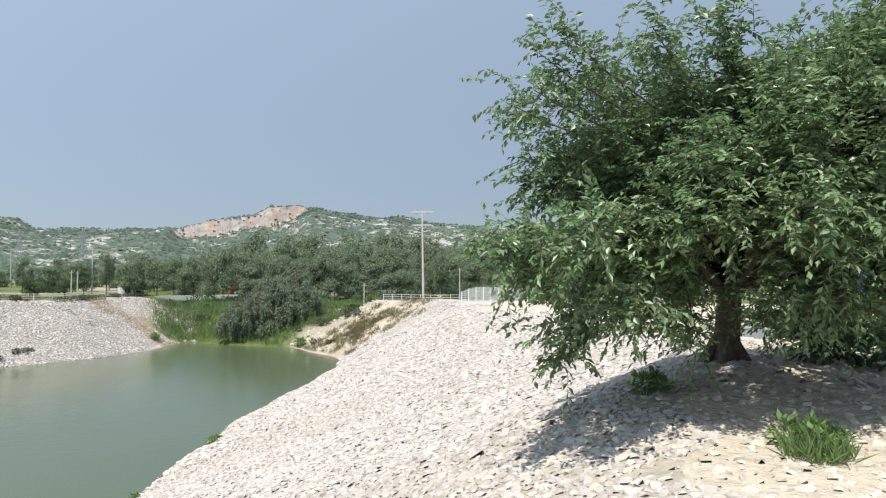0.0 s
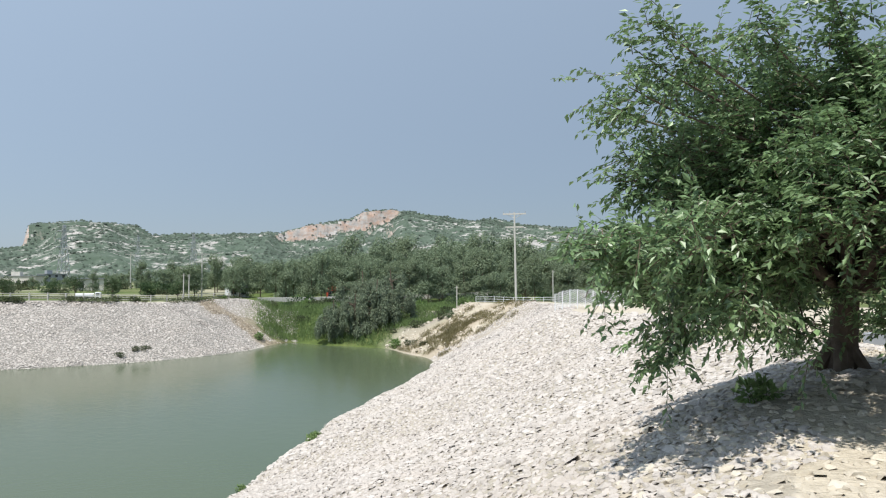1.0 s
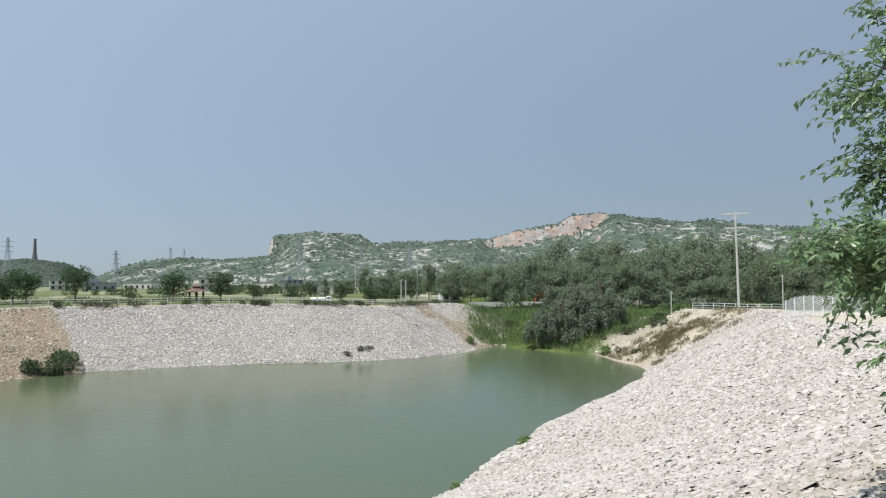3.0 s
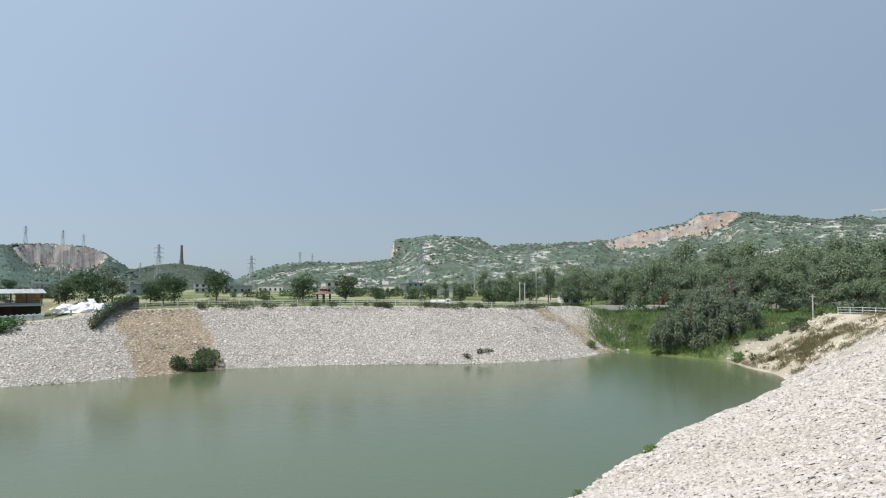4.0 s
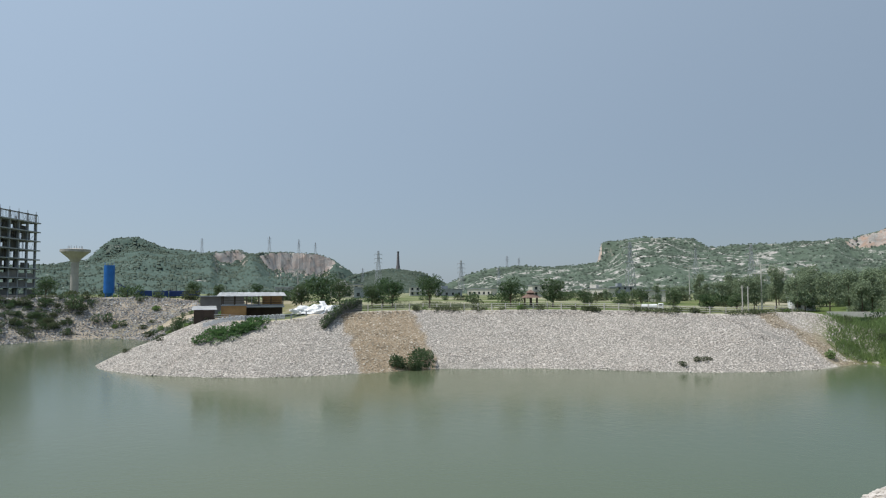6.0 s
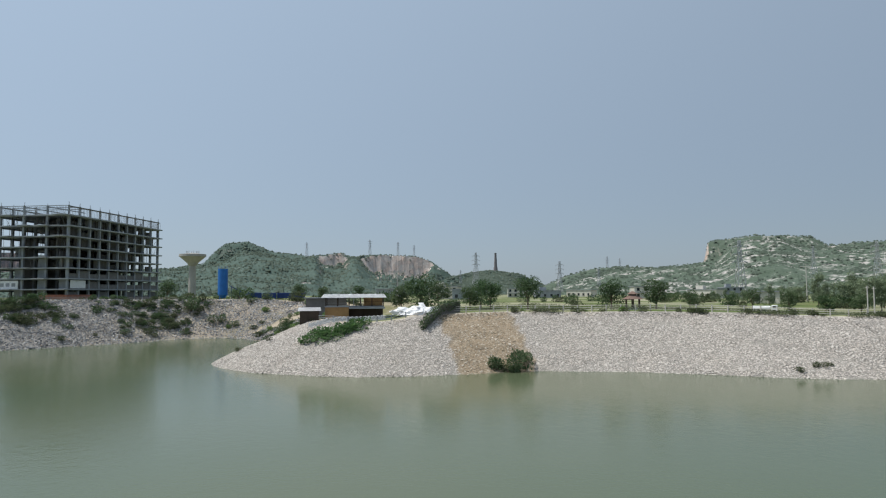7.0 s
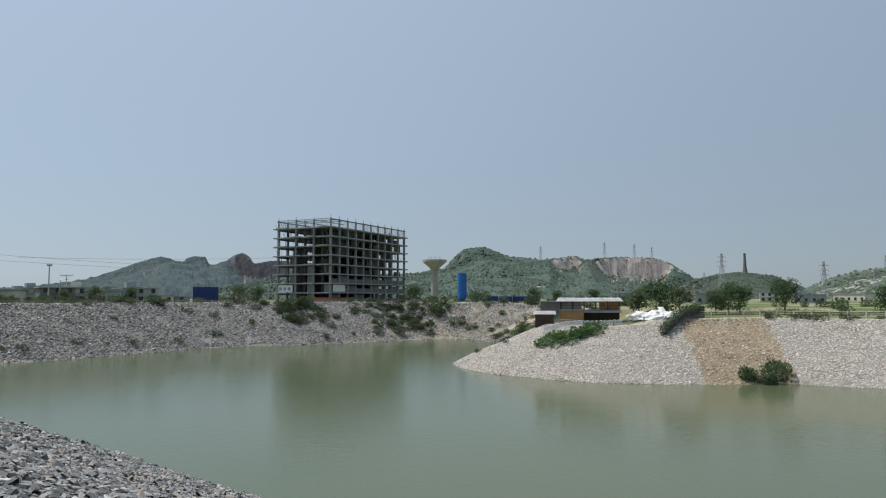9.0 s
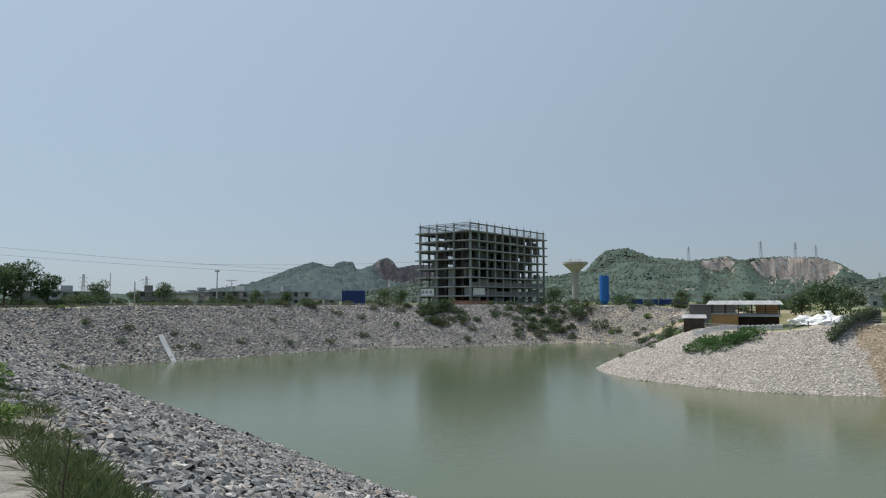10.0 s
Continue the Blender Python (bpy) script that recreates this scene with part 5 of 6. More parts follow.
# ---- poles, pylons, chimney, lamps ----
def power_pole(az, dist, height, label, arms=2, lean=0.0):
    p = polar(az, dist)
    t = root("power_pole", pose(p.x, p.y, ground_z(p.x, p.y), 0, lean, az), label, "power pole", "power poles")
    bm = bmesh.new()
    rod(bm, (0, 0, -0.5), (0, 0, height), 0.2, 0.12, 10)
    part("shaft", bm, M_POLE, t)
    for k in range(arms):
        z = height - 0.25 - 2.0 * k if arms > 1 else height - 0.3
        bm = bmesh.new()
        w = 1.75 if k == 0 else 1.4
        box(bm, -w, -0.09, z - 0.1, w, 0.09, z + 0.1)
        rod(bm, (-w * 0.7, 0, z), (0, 0, z - 0.7), 0.03, 0.03, 4)
        rod(bm, (w * 0.7, 0, z), (0, 0, z - 0.7), 0.03, 0.03, 4)
        arm = part("crossarm", bm, M_POLE, t)
        for x in (-w * 0.93, -w * 0.4, w * 0.4, w * 0.93):
            bm = bmesh.new()
            s = 1 if k == 0 else -1
            rod(bm, (x, 0, z + 0.04 * s), (x, 0, z + 0.4 * s), 0.07, 0.05, 6)
            part("insulator", bm, M_CONC, arm)
    return t


power_pole(1.65, 104, 13.7, "tall pale concrete power pole with two crossarms", 2, -0.8)
power_pole(27.25, 178, 11.0, "pale concrete power pole among trees", 2)
power_pole(32.4, 260, 12.0, "distant pale power pole", 1)
power_pole(64.3, 150, 7.5, "thin pale pole behind the pavilion", 1)
power_pole(108.9, 240, 9.0, "distant pale power pole", 1)
for az, d, h in [(28.6, 112, 4.2), (28.2, 113, 4.0), (6.6, 104, 3.3), (-1.4, 112, 5.6), (117.7, 180, 8.0)]:
    p = polar(az, d)
    bm = bmesh.new()
    rod(bm, (0, 0, -0.4), (0, 0, h), 0.09, 0.07, 8)
    rod(bm, (-0.3, 0, h - 0.3), (0.3, 0, h - 0.3), 0.03, 0.03, 5)
    o = part("post", bm, M_POLE, None)
    o.matrix_basis = pose(p.x, p.y, ground_z(p.x, p.y), 0, 0, az)
    tagged(o, "slim pale concrete post at the bank top", "post", "slim posts")


def pylon(height):
    t = root("lattice_pylon", Matrix(), "distant grey steel lattice pylon", "pylon", "lattice pylons")
    w = height * 0.085
    bm = bmesh.new()
    levels = [0, 0.16, 0.31, 0.45, 0.57, 0.68, 0.78, 0.87, 0.94, 1.0]
    wid = [w * (1 - 0.86 * l) if l < 0.6 else w * 0.44 * (1.45 - l) for l in levels]
    r = height * 0.0045
    for i in range(9):
        z0, z1, a, b = levels[i] * height, levels[i + 1] * height, wid[i], wid[i + 1]
        c0 = [(-a, -a, z0), (a, -a, z0), (a, a, z0), (-a, a, z0)]
        c1 = [(-b, -b, z1), (b, -b, z1), (b, b, z1), (-b, b, z1)]
        for k in range(4):
            rod(bm, c0[k], c1[k], r, r, 4)
            rod(bm, c0[k], c1[(k + 1) % 4], r * 0.6, r * 0.6, 3)
            rod(bm, c0[(k + 1) % 4], c1[k], r * 0.6, r * 0.6, 3)
            rod(bm, c1[k], c1[(k + 1) % 4], r * 0.6, r * 0.6, 3)
    part("tower", bm, M_STEEL, t)
    for l in (0.66, 0.78, 0.9):
        bm = bmesh.new()
        z, s = l * height, height * 0.12
        for k in (-1, 1):
            rod(bm, (0, 0, z + height * 0.03), (k * s, 0, z), r * 0.8, r * 0.8, 4)
            rod(bm, (0, 0, z), (k * s, 0, z), r * 0.8, r * 0.8, 4)
            rod(bm, (k * s, 0, z), (k * s, 0, z - height * 0.045), r * 0.7, r * 0.7, 4)
        part("crossarm", bm, M_STEEL, t)
    return t


# az, bearing distance, degrees of foot and top above the eye
PYL = pylon(40)
for az, d, e0, e1 in [(36.9, 520, -0.6, 3.9), (57.7, 900, 0.6, 3.35), (50.75, 900, -0.2, 2.55), (64.25, 1340, 3.0, 4.25), (66.6, 1380, 3.1, 4.45), (71.8, 1300, 3.0, 4.2), (62.9, 1350, 3.0, 4.0), (45.9, 1150, 1.8, 2.75), (46.9, 1180, 1.7, 2.9), (59.0, 1100, 0.9, 1.9), (31.9, 650, 1.2, 3.3), (27.9, 560, 0.3, 3.5), (47.6, 800, 0.2, 1.9), (115.2, 520, -0.2, 1.9), (119.5, 480, -0.3, 2.0)]:
    p = polar(az, d)
    z0, z1 = EYE + d * math.tan(radians(e0)), EYE + d * math.tan(radians(e1))
    k = (z1 - z0 + 3) / 40
    copy_thing(PYL, Matrix()).matrix_basis = pose(p.x, p.y, z0 - 3, 0, 0, az + 25) @ Matrix.Diagonal((k, k, k, 1))
discard(PYL)


def chimney():
    d = 1243
    p = polar(56.05, d)
    z0, z1 = EYE + d * math.tan(radians(1.5)), EYE + d * math.tan(radians(3.28))
    h = z1 - z0
    t = root("kiln_chimney", pose(p.x, p.y, z0), "tall tapering brick kiln chimney on a knoll", "chimney")
    bm = bmesh.new()
    rod(bm, (0, 0, 0), (0, 0, h * 0.35), 4.6, 3.4, 14)
    part("base", bm, M_KILN, t)
    bm = bmesh.new()
    rod(bm, (0, 0, h * 0.35), (0, 0, h), 2.9, 1.8, 14)
    part("shaft", bm, M_KILN, t)
    bm = bmesh.new()
    rod(bm, (0, 0, h * 0.97), (0, 0, h * 1.0 + 0.6), 2.1, 2.1, 14)
    part("rim", bm, M_CONC_D, t)


chimney()


def street_lamp(az, dist, height, ring=True):
    p = polar(az, dist)
    t = root("lamp_mast" if ring else "street_lamp", pose(p.x, p.y, ground_z(p.x, p.y), 0, 0, az), "tall grey lamp mast with a ring of floodlights" if ring else "grey street lamp with a single arm", "lamp", "lamps behind the left bank")
    bm = bmesh.new()
    rod(bm, (0, 0, -0.4), (0, 0, height), 0.18, 0.1, 8)
    part("mast", bm, M_STEEL, t)
    bm = bmesh.new()
    if ring:
        rod(bm, (0, 0, height - 0.1), (0, 0, height + 0.25), 0.5, 0.55, 14)
    else:
        rod(bm, (0, 0, height), (1.3, 0, height + 0.3), 0.06, 0.05, 6)
        box(bm, 1.1, -0.15, height + 0.2, 1.9, 0.15, height + 0.34)
    part("lamp_head", bm, M_STEEL, t)


street_lamp(110.02, 165, 7.9)
street_lamp(116.0, 170, 5.6, False)
street_lamp(109.3, 210, 6.2, False)


# ---- houses on the left and far plain ----
def house(az, dist, w, d, h, material, label, storeys=2, turn=0.0, tank=True):
    p = polar(az, dist)
    t = root("house", pose(p.x, p.y, ground_z(p.x, p.y) - 0.2, 0, 0, az + turn), label, "house", "flat-roofed houses")
    bm = bmesh.new()
    box(bm, -w / 2, -d / 2, -1, w / 2, d / 2, h, 0.04)
    part("wall", bm, material, t)
    bm = bmesh.new()
    box(bm, -w / 2 - 0.35, -d / 2 - 0.35, h + 0.004, w / 2 + 0.35, d / 2 + 0.35, h + 0.3)
    part("roof", bm, M_CONC, t)
    for s in range(storeys):
        z = 0.9 + s * h / storeys
        n = max(2, int(w / 3))
        for i in range(n):
            x = -w / 2 + w * (i + 0.5) / n
            win = root("window", Matrix(), "", "")
            for key in ("label", "category"):
                if key in win:
                    del win[key]
            win.parent = t
            bm = bmesh.new()
            box(bm, x - 0.62, -d / 2 - 0.03, z, x + 0.62, -d / 2 - 0.004, z + 1.35)
            part("pane", bm, M_GLASS, win)
            bm = bmesh.new()
            box(bm, x - 0.75, -d / 2 - 0.16, z - 0.14, x + 0.75, -d / 2 - 0.004, z - 0.01)
            part("sill", bm, M_CONC, win)
        if s:
            bm = bmesh.new()
            box(bm, -w / 2, -d / 2 - 0.7, s * h / storeys - 0.12, w * 0.2, -d / 2 - 0.005, s * h / storeys + 0.06)
            part("balcony", bm, M_CONC, t)
    if tank:
        bm = bmesh.new()
        box(bm, -w * 0.3, -1.2, h + 0.31, -w * 0.05, 1.2, h + 2.0)
        part("stair_head", bm, material, t)


for i, (az, d, w, h, s) in enumerate([(120.2, 225, 9, 4.6, 2), (118.9, 235, 8, 4.0, 1), (114.6, 215, 9, 4.4, 2), (112.9, 222, 10, 3.9, 1), (111.6, 240, 9, 3.6, 1), (109.6, 228, 9, 4.6, 2), (107.8, 236, 11, 4.8, 2), (106.2, 230, 10, 3.8, 1),
                                     (104.2, 232, 11, 4.6, 2), (102.7, 245, 9, 2.6, 1), (101.3, 250, 8, 2.4, 1), (122.4, 240, 11, 5.0, 2), (110.8, 300, 12, 6.0, 2), (105.2, 300, 14, 6.2, 2)]):
    house(az, d, w, 8, h, [M_HOUSE, M_CONC, M_CONC_D][i % 3 if i % 4 else 1], ["cream plastered house with a flat roof", "grey unpainted house with a flat roof", "dark grey house with a flat roof"][i % 3 if i % 4 else 1], s, (i * 37) % 50 - 25, i % 2 == 0)
for i, (az, d, w, h) in enumerate([(39.4, 350, 15, 4.2), (38.2, 360, 9, 3.6), (44.4, 330, 7, 5.5), (51.8, 380, 14, 4.0), (54.2, 390, 12, 5.0), (58.6, 280, 10, 4.2), (60.3, 300, 13, 5.5), (65.0, 290, 9, 4.6), (49.0, 420, 16, 4.0), (37.6, 380, 10, 5.0)]):
    house(az, d, w, 8, h, [M_HOUSE, M_CONC][i % 2], ["cream flat-roofed house on the plain", "grey flat-roofed house on the plain"][i % 2], 1 if h < 5 else 2, (i * 53) % 60 - 30, i % 3 == 0)
house(24.6, 186, 5, 6, 3.0, M_WHITE, "small white house half hidden in the wood", 1, 10, False)
house(16.75, 176, 4.4, 3, 4.4, M_RED, "small red-walled kiosk in the wood", 1, 0, False)
house(35.2, 230, 8, 6, 3.6, M_HOUSE, "small cream house behind trees", 1, 0, False)


# ---- gazebo, lorry ----
def gazebo():
    p = polar(44.95, 117)
    t = root("gazebo", pose(p.x, p.y, ground_z(p.x, p.y), 0, 0, 20), "small gazebo with a reddish tiered roof", "gazebo")
    for i in range(6):
        a = i * 1.047
        bm = bmesh.new()
        rod(bm, (math.cos(a) * 1.2, math.sin(a) * 1.2, -0.2), (math.cos(a) * 1.2, math.sin(a) * 1.2, 1.75), 0.11, 0.11, 8)
        part("column", bm, M_DARK, t)
    bm = bmesh.new()
    rod(bm, (0, 0, 1.75), (0, 0, 2.35), 1.75, 0.75, 6)
    part("lower_roof", bm, M_TILE, t)
    bm = bmesh.new()
    rod(bm, (0, 0, 2.35), (0, 0, 2.6), 0.6, 0.6, 6)
    rod(bm, (0, 0, 2.6), (0, 0, 3.1), 0.95, 0.05, 6)
    part("upper_roof", bm, M_TILE, t)
    bm = bmesh.new()
    rod(bm, (0, 0, -0.2), (0, 0, 0.22), 1.6, 1.6, 6)
    part("plinth", bm, M_CONC, t)


gazebo()


def lorry():
    p = polar(35.35, 126)
    t = root("tanker_lorry", pose(p.x, p.y, ground_z(p.x, p.y), 0, 0, 30) @ Matrix.Diagonal((0.62, 0.62, 0.62, 1)), "white tanker lorry parked behind the fence", "lorry")
    bm = bmesh.new()
    box(bm, 2.0, -0.9, 0.5, 3.4, 0.9, 2.1, 0.12)
    cab = part("cab", bm, M_WHITE, t)
    bm = bmesh.new()
    box(bm, 2.3, -0.92, 1.3, 3.1, -0.905, 1.85)
    part("window", bm, M_GLASS, cab)
    bm = bmesh.new()
    rod(bm, (-2.6, 0, 1.25), (1.7, 0, 1.25), 0.62, 0.62, 16)
    part("tank", bm, M_WHITE, t)
    bm = bmesh.new()
    box(bm, -2.8, -0.7, 0.45, 3.2, 0.7, 0.62)
    part("chassis", bm, M_DARK, t)
    for x in (-2.0, -1.1, 2.6):
        for y in (-0.8, 0.8):
            bm = bmesh.new()
            rod(bm, (x, y - 0.13, 0.42), (x, y + 0.13, 0.42), 0.45, 0.45, 14)
            part("wheel", bm, M_DARK, t)


lorry()

# slack overhead cables towards the left plain
t = root("overhead_cables", Matrix(), "thin dark slack overhead power cables", "cable")
for a0, e0, a1, e1 in [(131, 4.3, 104, 2.55), (131, 3.7, 103, 2.2), (112, 2.9, 92, 3.3)]:
    bm = bmesh.new()
    pts = []
    for i in range(17):
        f = i / 16
        az_, el_ = a0 + (a1 - a0) * f, e0 + (e1 - e0) * f - 0.5 * f * (1 - f)
        pts.append(polar(az_, 420, EYE + 420 * math.tan(radians(el_))))
    wire(bm, pts, 0.055)
    part("cable", bm, M_DARK, t)

# drainage chute down the left bank
pa, pb = polar(114.1, 130.0), polar(112.95, 121.8)
t = root("drain_chute", Matrix(), "pale concrete drainage chute down the stone bank", "chute")
for k, (o0, o1, up) in enumerate([(-0.45, 0.45, 0.12), (-0.55, -0.45, 0.2), (0.45, 0.55, 0.2)]):
    bm = bmesh.new()
    d = Vector((pb.x - pa.x, pb.y - pa.y, 0)).normalized()
    s = Vector((-d.y, d.x, 0))
    pts = []
    for i in range(9):
        q = pa.lerp(pb, i / 8)
        z = ground_z(q.x, q.y) + 0.12
        pts.append([bm.verts.new((q.x + s.x * o, q.y + s.y * o, z + h)) for o, h in ((o0, -0.3), (o1, -0.3), (o1, up), (o0, up))])
    for i in range(8):
        for j in range(4):
            bm.faces.new((pts[i][j], pts[i][(j + 1) % 4], pts[i + 1][(j + 1) % 4], pts[i + 1][j]))
    bm.faces.new(pts[0])
    bm.faces.new(pts[-1][::-1])
    bmesh.ops.recalc_face_normals(bm, faces=bm.faces)
    part("channel_floor" if k == 0 else "channel_side", bm, M_CONC if k == 0 else M_CONC_D, t)

# low terrace kerb and blue post behind the tree
t = root("terrace_kerb", Matrix(), "low grey concrete terrace kerb behind the tree", "kerb")
for i in range(7):
    p, q = polar(-24 - 2.6 * i, 19 - 0.5 * i), polar(-26.6 - 2.6 * i, 18.5 - 0.5 * i)
    d = q - p
    bm = bmesh.new()
    box(bm, 0, -0.15, -0.5, d.length * 0.985, 0.15, 0.28, 0.02, Matrix.Translation((p.x, p.y, ground_z(p.x, p.y))) @ pose(0, 0, 0, 0, 0, math.degrees(math.atan2(d.y, d.x))))
    part("kerb_block", bm, M_CONC, t)
p = polar(-31.6, 15)
bm = bmesh.new()
rod(bm, (0, 0, -0.3), (0, 0, 1.7), 0.05, 0.05, 10)
rod(bm, (0, 0, 1.7), (0, 0, 1.78), 0.08, 0.03, 10)
o = part("blue_post", bm, M_BLUE, None)
o.matrix_basis = pose(p.x, p.y, ground_z(p.x, p.y))
tagged(o, "blue painted steel post beside the terrace", "post")


# notice board by the terrace, a scrap of plastic and a dead stalk
p = polar(-28.6, 16)
t = root("notice_board", pose(p.x, p.y, ground_z(p.x, p.y), 0, 0, -28), "small pale grey notice board on a post", "board")
bm = bmesh.new()
rod(bm, (0, 0, -0.3), (0, 0, 1.3), 0.035, 0.035, 8)
part("post", bm, M_STEEL, t)
bm = bmesh.new()
box(bm, -0.32, -0.07, 0.95, 0.32, -0.037, 1.75, 0.01)
part("panel", bm, M_WHITE, t)
M_TEAL = simple("teal_plastic", (0.05, 0.42, 0.36), 0.35, vary=0.15, scale=8.0, spec=0.5, bump=0)
p = polar(-23.4, 5.3)
bm = bmesh.new()
bmesh.ops.create_icosphere(bm, subdivisions=2, radius=0.055)
for v in bm.verts:
    v.co *= 1 + 0.5 * noise.noise(v.co * 30)
    v.co.z *= 0.5
o = part("plastic_scrap", bm, M_TEAL, None)
o.matrix_basis = pose(p.x, p.y, ground_z(p.x, p.y) + 0.05, 0, 0, 20)
tagged(o, "crumpled teal plastic scrap lying on rubble", "litter")
p = polar(120.3, 6.2)
t = root("dead_stalk", pose(p.x, p.y, ground_z(p.x, p.y)), "thin dark dead weed stalk beside the path", "plant")
bm = bmesh.new()
limb(bm, [(0, 0, -0.05), (0.02, 0.01, 0.35), (-0.02, 0.03, 0.75)], 0.008, 0.004, 5)
part("stem", bm, M_DARK, t)
for i in range(9):
    bm = bmesh.new()
    a, z = i * 2.1, 0.15 + 0.065 * i
    rod(bm, (0, 0.01, z), (math.cos(a) * 0.12, math.sin(a) * 0.12, z + 0.12), 0.004, 0.002, 4)
    part("side_stem", bm, M_DARK, t)


# ---- stones of the banks, last ----
def stone_shapes(n, seed, corners, square):
    rng = np.random.default_rng(seed)
    out = []
    for _ in range(n):
        bm = bmesh.new()
        wide = rng.uniform(0.6, 0.95)
        for _ in range(corners):
            v = rng.normal(0, 1, 3)
            v = v / np.linalg.norm(v) * (1 - square) + square * np.sign(v) * np.abs(v / np.abs(v).max()) ** 0.8
            bm.verts.new(v * [1.0, wide, 0.45])
        r = bmesh.ops.convex_hull(bm, input=bm.verts)
        bmesh.ops.delete(bm, geom=[g for g in r["geom_interior"] if isinstance(g, bmesh.types.BMVert)], context="VERTS")
        bmesh.ops.triangulate(bm, faces=bm.faces)
        bm.verts.index_update()
        out.append((np.array([v.co[:] for v in bm.verts]), np.array([[v.index for v in f.verts] for f in bm.faces])))
        bm.free()
    return out


ROUNDED, SHARP = stone_shapes(14, 4, 12, 0.4), stone_shapes(14, 5, 11, 0.8)


def stone_poses(x, y, size, rng, lift=0.1, tilt=0.2):
    e = 0.35
    z = ground_at(x, y)[0]
    gx = (ground_at(x + e, y)[0] - z) / e
    gy = (ground_at(x, y + e)[0] - z) / e
    n = np.stack([-gx, -gy, np.ones_like(x)], 1) + rng.normal(0, tilt, (len(x), 3))
    n /= np.linalg.norm(n, axis=1)[:, None]
    a = rng.uniform(0, 6.283, len(x))
    h = np.stack([np.cos(a), np.sin(a), 0 * a], 1)
    t1 = h - n * (h * n).sum(1)[:, None]
    t1 /= np.linalg.norm(t1, axis=1)[:, None]
    t2 = np.cross(n, t1)
    s = size * np.exp(rng.normal(0, 0.24, len(x)))
    p = np.stack([x, y, z + lift * s], 1)
    return p, np.stack([t1, t2, n], 2) * s[:, None, None]


def spread(x0, x1, y0, y1, step, rng):
    gx, gy = np.meshgrid(np.arange(x0, x1, step), np.arange(y0, y1, step))
    x, y = gx.ravel() + rng.uniform(-0.45, 0.45, gx.size) * step, gy.ravel() + rng.uniform(-0.45, 0.45, gx.size) * step
    return x, y


def bank(label, box_, step, size, keep, material, seed, singles=None, single_mat=None, s_range=(-0.04, 1.03), lift=0.1, tilt=0.2):
    rng = np.random.default_rng(seed)
    shapes = SHARP if material == M_BACKLIT else ROUNDED
    x, y = spread(*box_, step, rng)
    _, s = ground_at(x, y)
    az, dist = np.degrees(np.arctan2(-x, y)), np.hypot(x, y)
    ok = (s > s_range[0]) & (s < s_range[1]) & keep(x, y, az, dist, s)
    x, y, az, dist = x[ok], y[ok], az[ok], dist[ok]
    p, r = stone_poses(x, y, size, rng, lift, tilt)
    pick = rng.integers(0, len(shapes), len(x))
    one = np.zeros(len(x), bool)
    if singles is not None:
        one = singles(x, y, az, dist)
        idx = np.where(one)[0]
        one[:] = False
        one[idx[np.argsort(dist[idx])][:150]] = True
        meshes = {}
        for k in np.where(one)[0]:
            q = pick[k]
            if q not in meshes:
                me = bpy.data.meshes.new("stone")
                me.from_pydata(shapes[q][0].tolist(), [], shapes[q][1].tolist())
                me.materials.append(single_mat)
                meshes[q] = me
            m4 = Matrix(((*r[k][0], p[k][0]), (*r[k][1], p[k][1]), (*r[k][2], p[k][2]), (0, 0, 0, 1)))
            share("stone", meshes[q], GROUND, m4)
    vs, fs, off = [], [], 0
    for q, (sv, sf) in enumerate(shapes):
        # the bedded undersides are left off
        up = np.cross(sv[sf[:, 1]] - sv[sf[:, 0]], sv[sf[:, 2]] - sv[sf[:, 0]])
        sf = sf[up[:, 2] > (-0.3 - tilt) * np.linalg.norm(up, axis=1)]
        k = np.where((pick == q) & ~one)[0]
        if not len(k):
            continue
        v = np.einsum("nij,vj->nvi", r[k], sv) + p[k][:, None, :]
        f = sf[None] + (np.arange(len(k)) * len(sv))[:, None, None] + off
        vs.append(v.reshape(-1, 3)), fs.append(f.reshape(-1, 3))
        off += v.shape[0] * v.shape[1]
    ob = mesh_np("riprap", np.vstack(vs), np.vstack(fs), material)
    ob.parent = GROUND
    tagged(ob, label, kind="stuff")


BROWN_PATCH = lambda x, y, az, dist, s: zones(x, y, s)[2] > 0.3
EDGE = lambda x, y, az: az + 10 * wobble(x, y, 0.9, 8) > 44
RAGGED = lambda x, y, s: s < 1.03 + 0.09 * wobble(x, y, 0.9, 3)
bank("fine pale limestone rubble on the near slope", (-9, 9, 0, 10), 0.10, 0.058,
     lambda x, y, az, d, s: ~EDGE(x, y, az) & (d < 9.3) & (d > 2.0) & RAGGED(x, y, s), M_CREAM, 11, None, None, (-0.04, 1.2), 0.02, 0.09)
bank("pale limestone rubble on the near slope", (-16, 12, 0, 17), 0.125, 0.072,
     lambda x, y, az, d, s: ~EDGE(x, y, az) & (d < 16) & (d >= 9.3) & RAGGED(x, y, s), M_CREAM, 1, lambda x, y, az, d: (az < 2) & (d > 6) & (d < 20), M_CREAM_ONE, (-0.04, 1.2), 0.02, 0.09)
bank("pale limestone rubble lower on the near slope", (-22, 16, 1, 40), 0.17, 0.098,
     lambda x, y, az, d, s: ~EDGE(x, y, az) & (d < 34) & (d >= 16), M_CREAM, 10, None, None, (-0.04, 1.06), 0.02, 0.09)
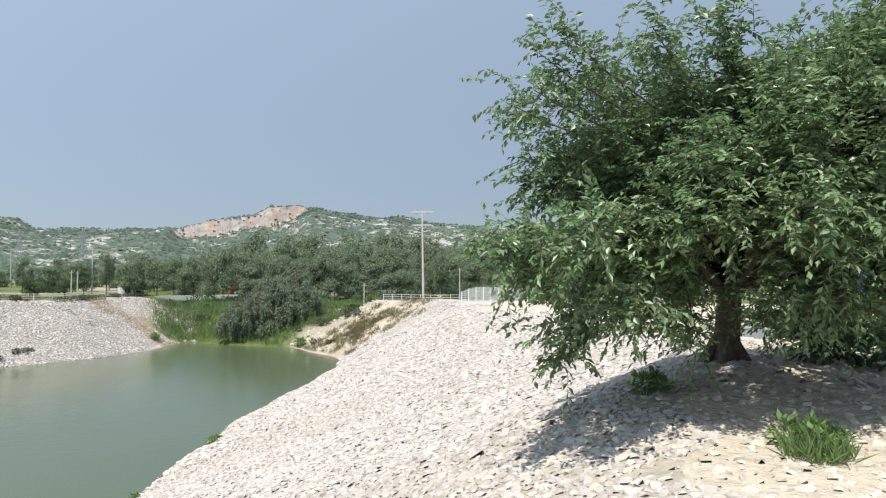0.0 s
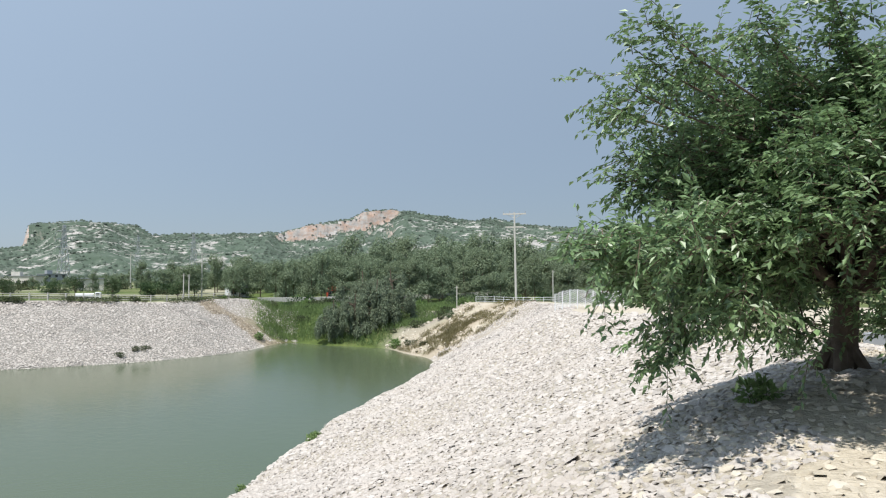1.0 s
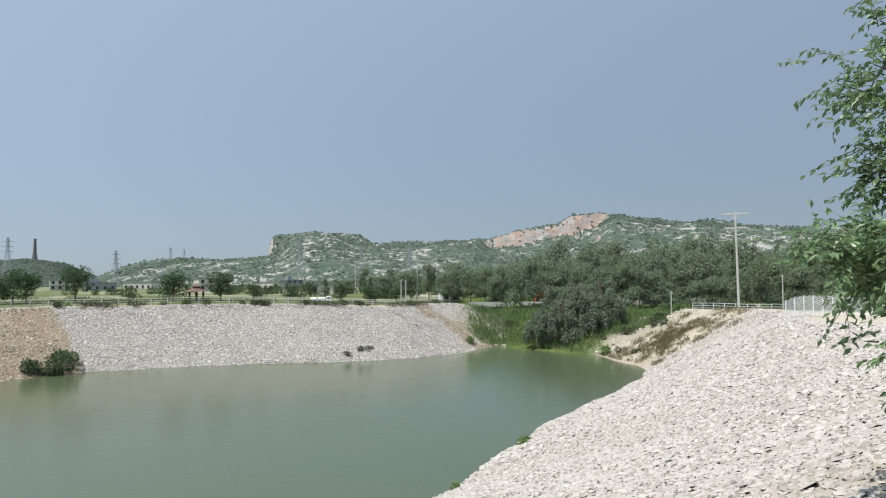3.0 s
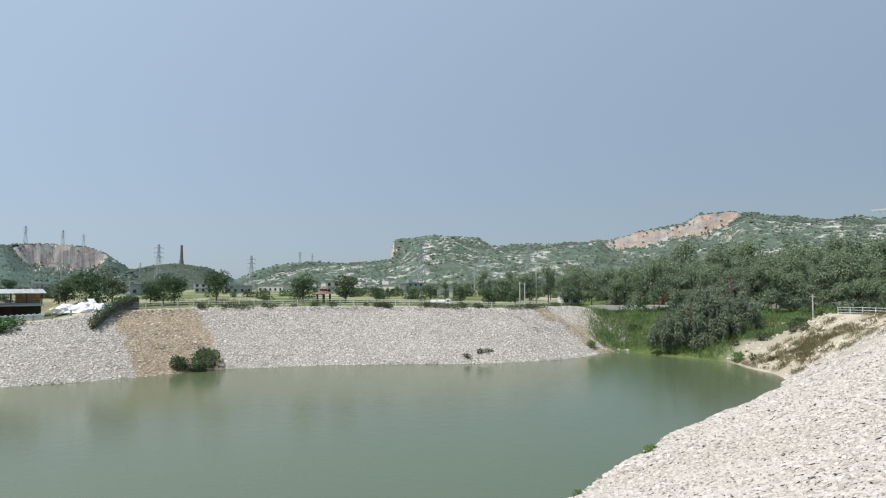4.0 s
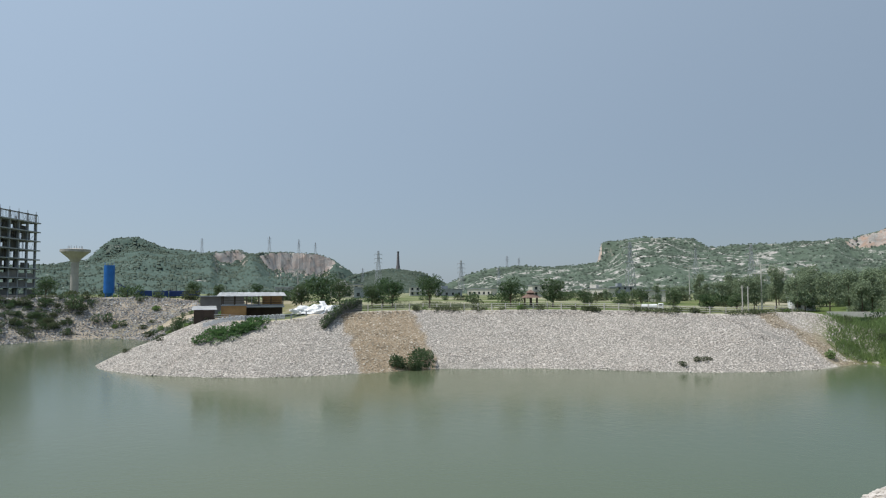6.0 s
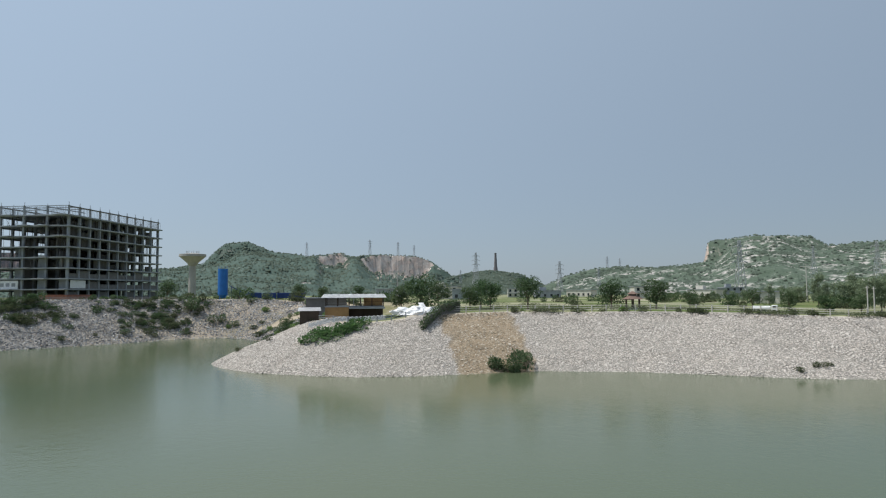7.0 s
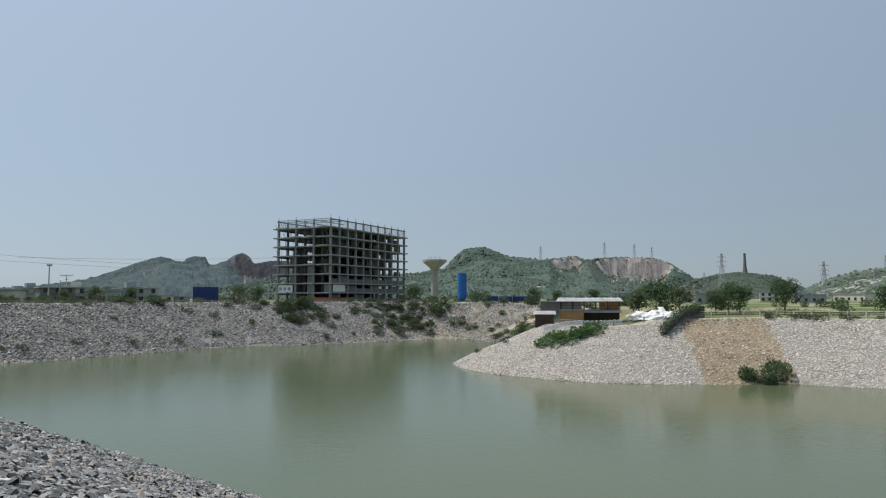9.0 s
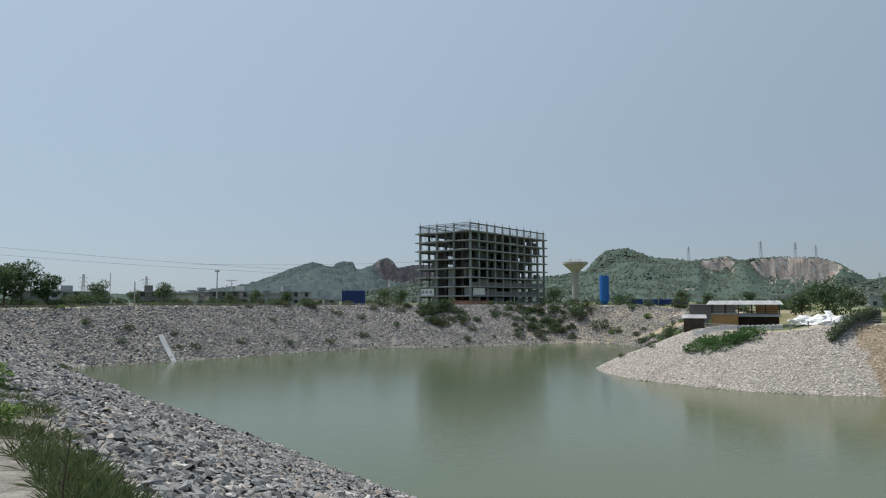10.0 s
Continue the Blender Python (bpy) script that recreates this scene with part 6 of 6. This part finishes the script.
bank("pale limestone rubble further along the slope", (-22, 16, 20, 95), 0.24, 0.142,
     lambda x, y, az, d, s: (az < 40) & (d < 92) & (d >= 34) & (np.hypot(x + 11, y - 92) > 9 + 4 * wobble(x, y, 2.5, 2)), M_CREAM, 7, None, None, (-0.04, 1.06), 0.02, 0.09)
bank("limestone rubble on the near slope, greyed as backlit", (-24, 2, -24, 24), 0.118, 0.072,
     lambda x, y, az, d, s: EDGE(x, y, az) & (d < 22) & RAGGED(x, y, s) & ((az < np.minimum(121.2, 114.4 + 1.05 * (d - 5.5)) + 1.5 * wobble(x, y, 0.7, 2)) | (d > 14)), M_BACKLIT, 2, lambda x, y, az, d: (az > 92) & (az < 121) & (d > 6), M_BACKLIT_ONE, (-0.04, 1.1), 0.2, 0.3)
bank("limestone rubble lower on the near slope, greyed as backlit", (-55, 2, -45, 30), 0.21, 0.13,
     lambda x, y, az, d, s: EDGE(x, y, az) & (d >= 22) & (d < 52) & ((y < 12) | (d < 40)), M_BACKLIT, 12, None, None, (-0.04, 0.99), 0.2, 0.36)
bank("limestone rubble further along the slope, greyed as backlit", (-104, -20, -90, 14), 0.36, 0.22,
     lambda x, y, az, d, s: (az >= 35) & (d < 150) & (d >= 52) & (x > -104) & (y < 12), M_BACKLIT, 8, None, None, (-0.04, 0.99), 0.15, 0.35)
bank("pale limestone rubble on the far bank", (-112, -30, 15, 120), 0.245, 0.14,
     lambda x, y, az, d, s: (az > 19.8) & (az < 80) & (d > 74) & (d < 125) & ~BROWN_PATCH(x, y, az, d, s) & (x > -104), M_CREAM, 3, None, None, (-0.04, 1.03), 0.0, 0.14)
bank("brown earthy rubble on the far bank", (-112, -30, 15, 120), 0.245, 0.14,
     lambda x, y, az, d, s: (az > 19.8) & (az < 80) & (d > 74) & (d < 125) & BROWN_PATCH(x, y, az, d, s), M_BROWN, 4, None, None, (-0.04, 1.03), 0.0, 0.14)
bank("limestone rubble on the far left bank, greyed as backlit", (-190, -95, -85, 60), 0.31, 0.19,
     lambda x, y, az, d, s: (az > 68) & (d > 108) & (x < -103.9) & (np.hypot(x + 152, y - 46) > 4), M_BACKLIT, 5, None, None, (-0.04, 1.03), 0.22, 0.45)
bank("broken yellowish rubble round the tree", (-2, 20, 3, 34), 0.17, 0.058,
     lambda x, y, az, d, s: (az < 5) & (d > 3) & (d < 32) & (wobble(x, y, 1.4, 5) > -0.8), M_YELLOW, 6, None, None, (0.97, 1.5), 0.04, 0.18)
bank("larger yellowish boulders round the tree", (-2, 16, 3, 24), 0.8, 0.085,
     lambda x, y, az, d, s: (az < 5) & (d > 4) & (d < 22) & (wobble(x, y, 2.4, 9) > -0.1), M_YELLOW, 9, None, None, (1.0, 1.5), 0.05, 0.2)
bank("rough sandy boulders on the spur", (-24, 0, 82, 108), 0.7, 0.24,
     lambda x, y, az, d, s: (np.hypot(x + 11, y - 93) < 12) & (wobble(x, y, 2.2, 4) > -0.1), M_YELLOW, 13, None, None, (0.02, 1.15), 0.1, 0.4)
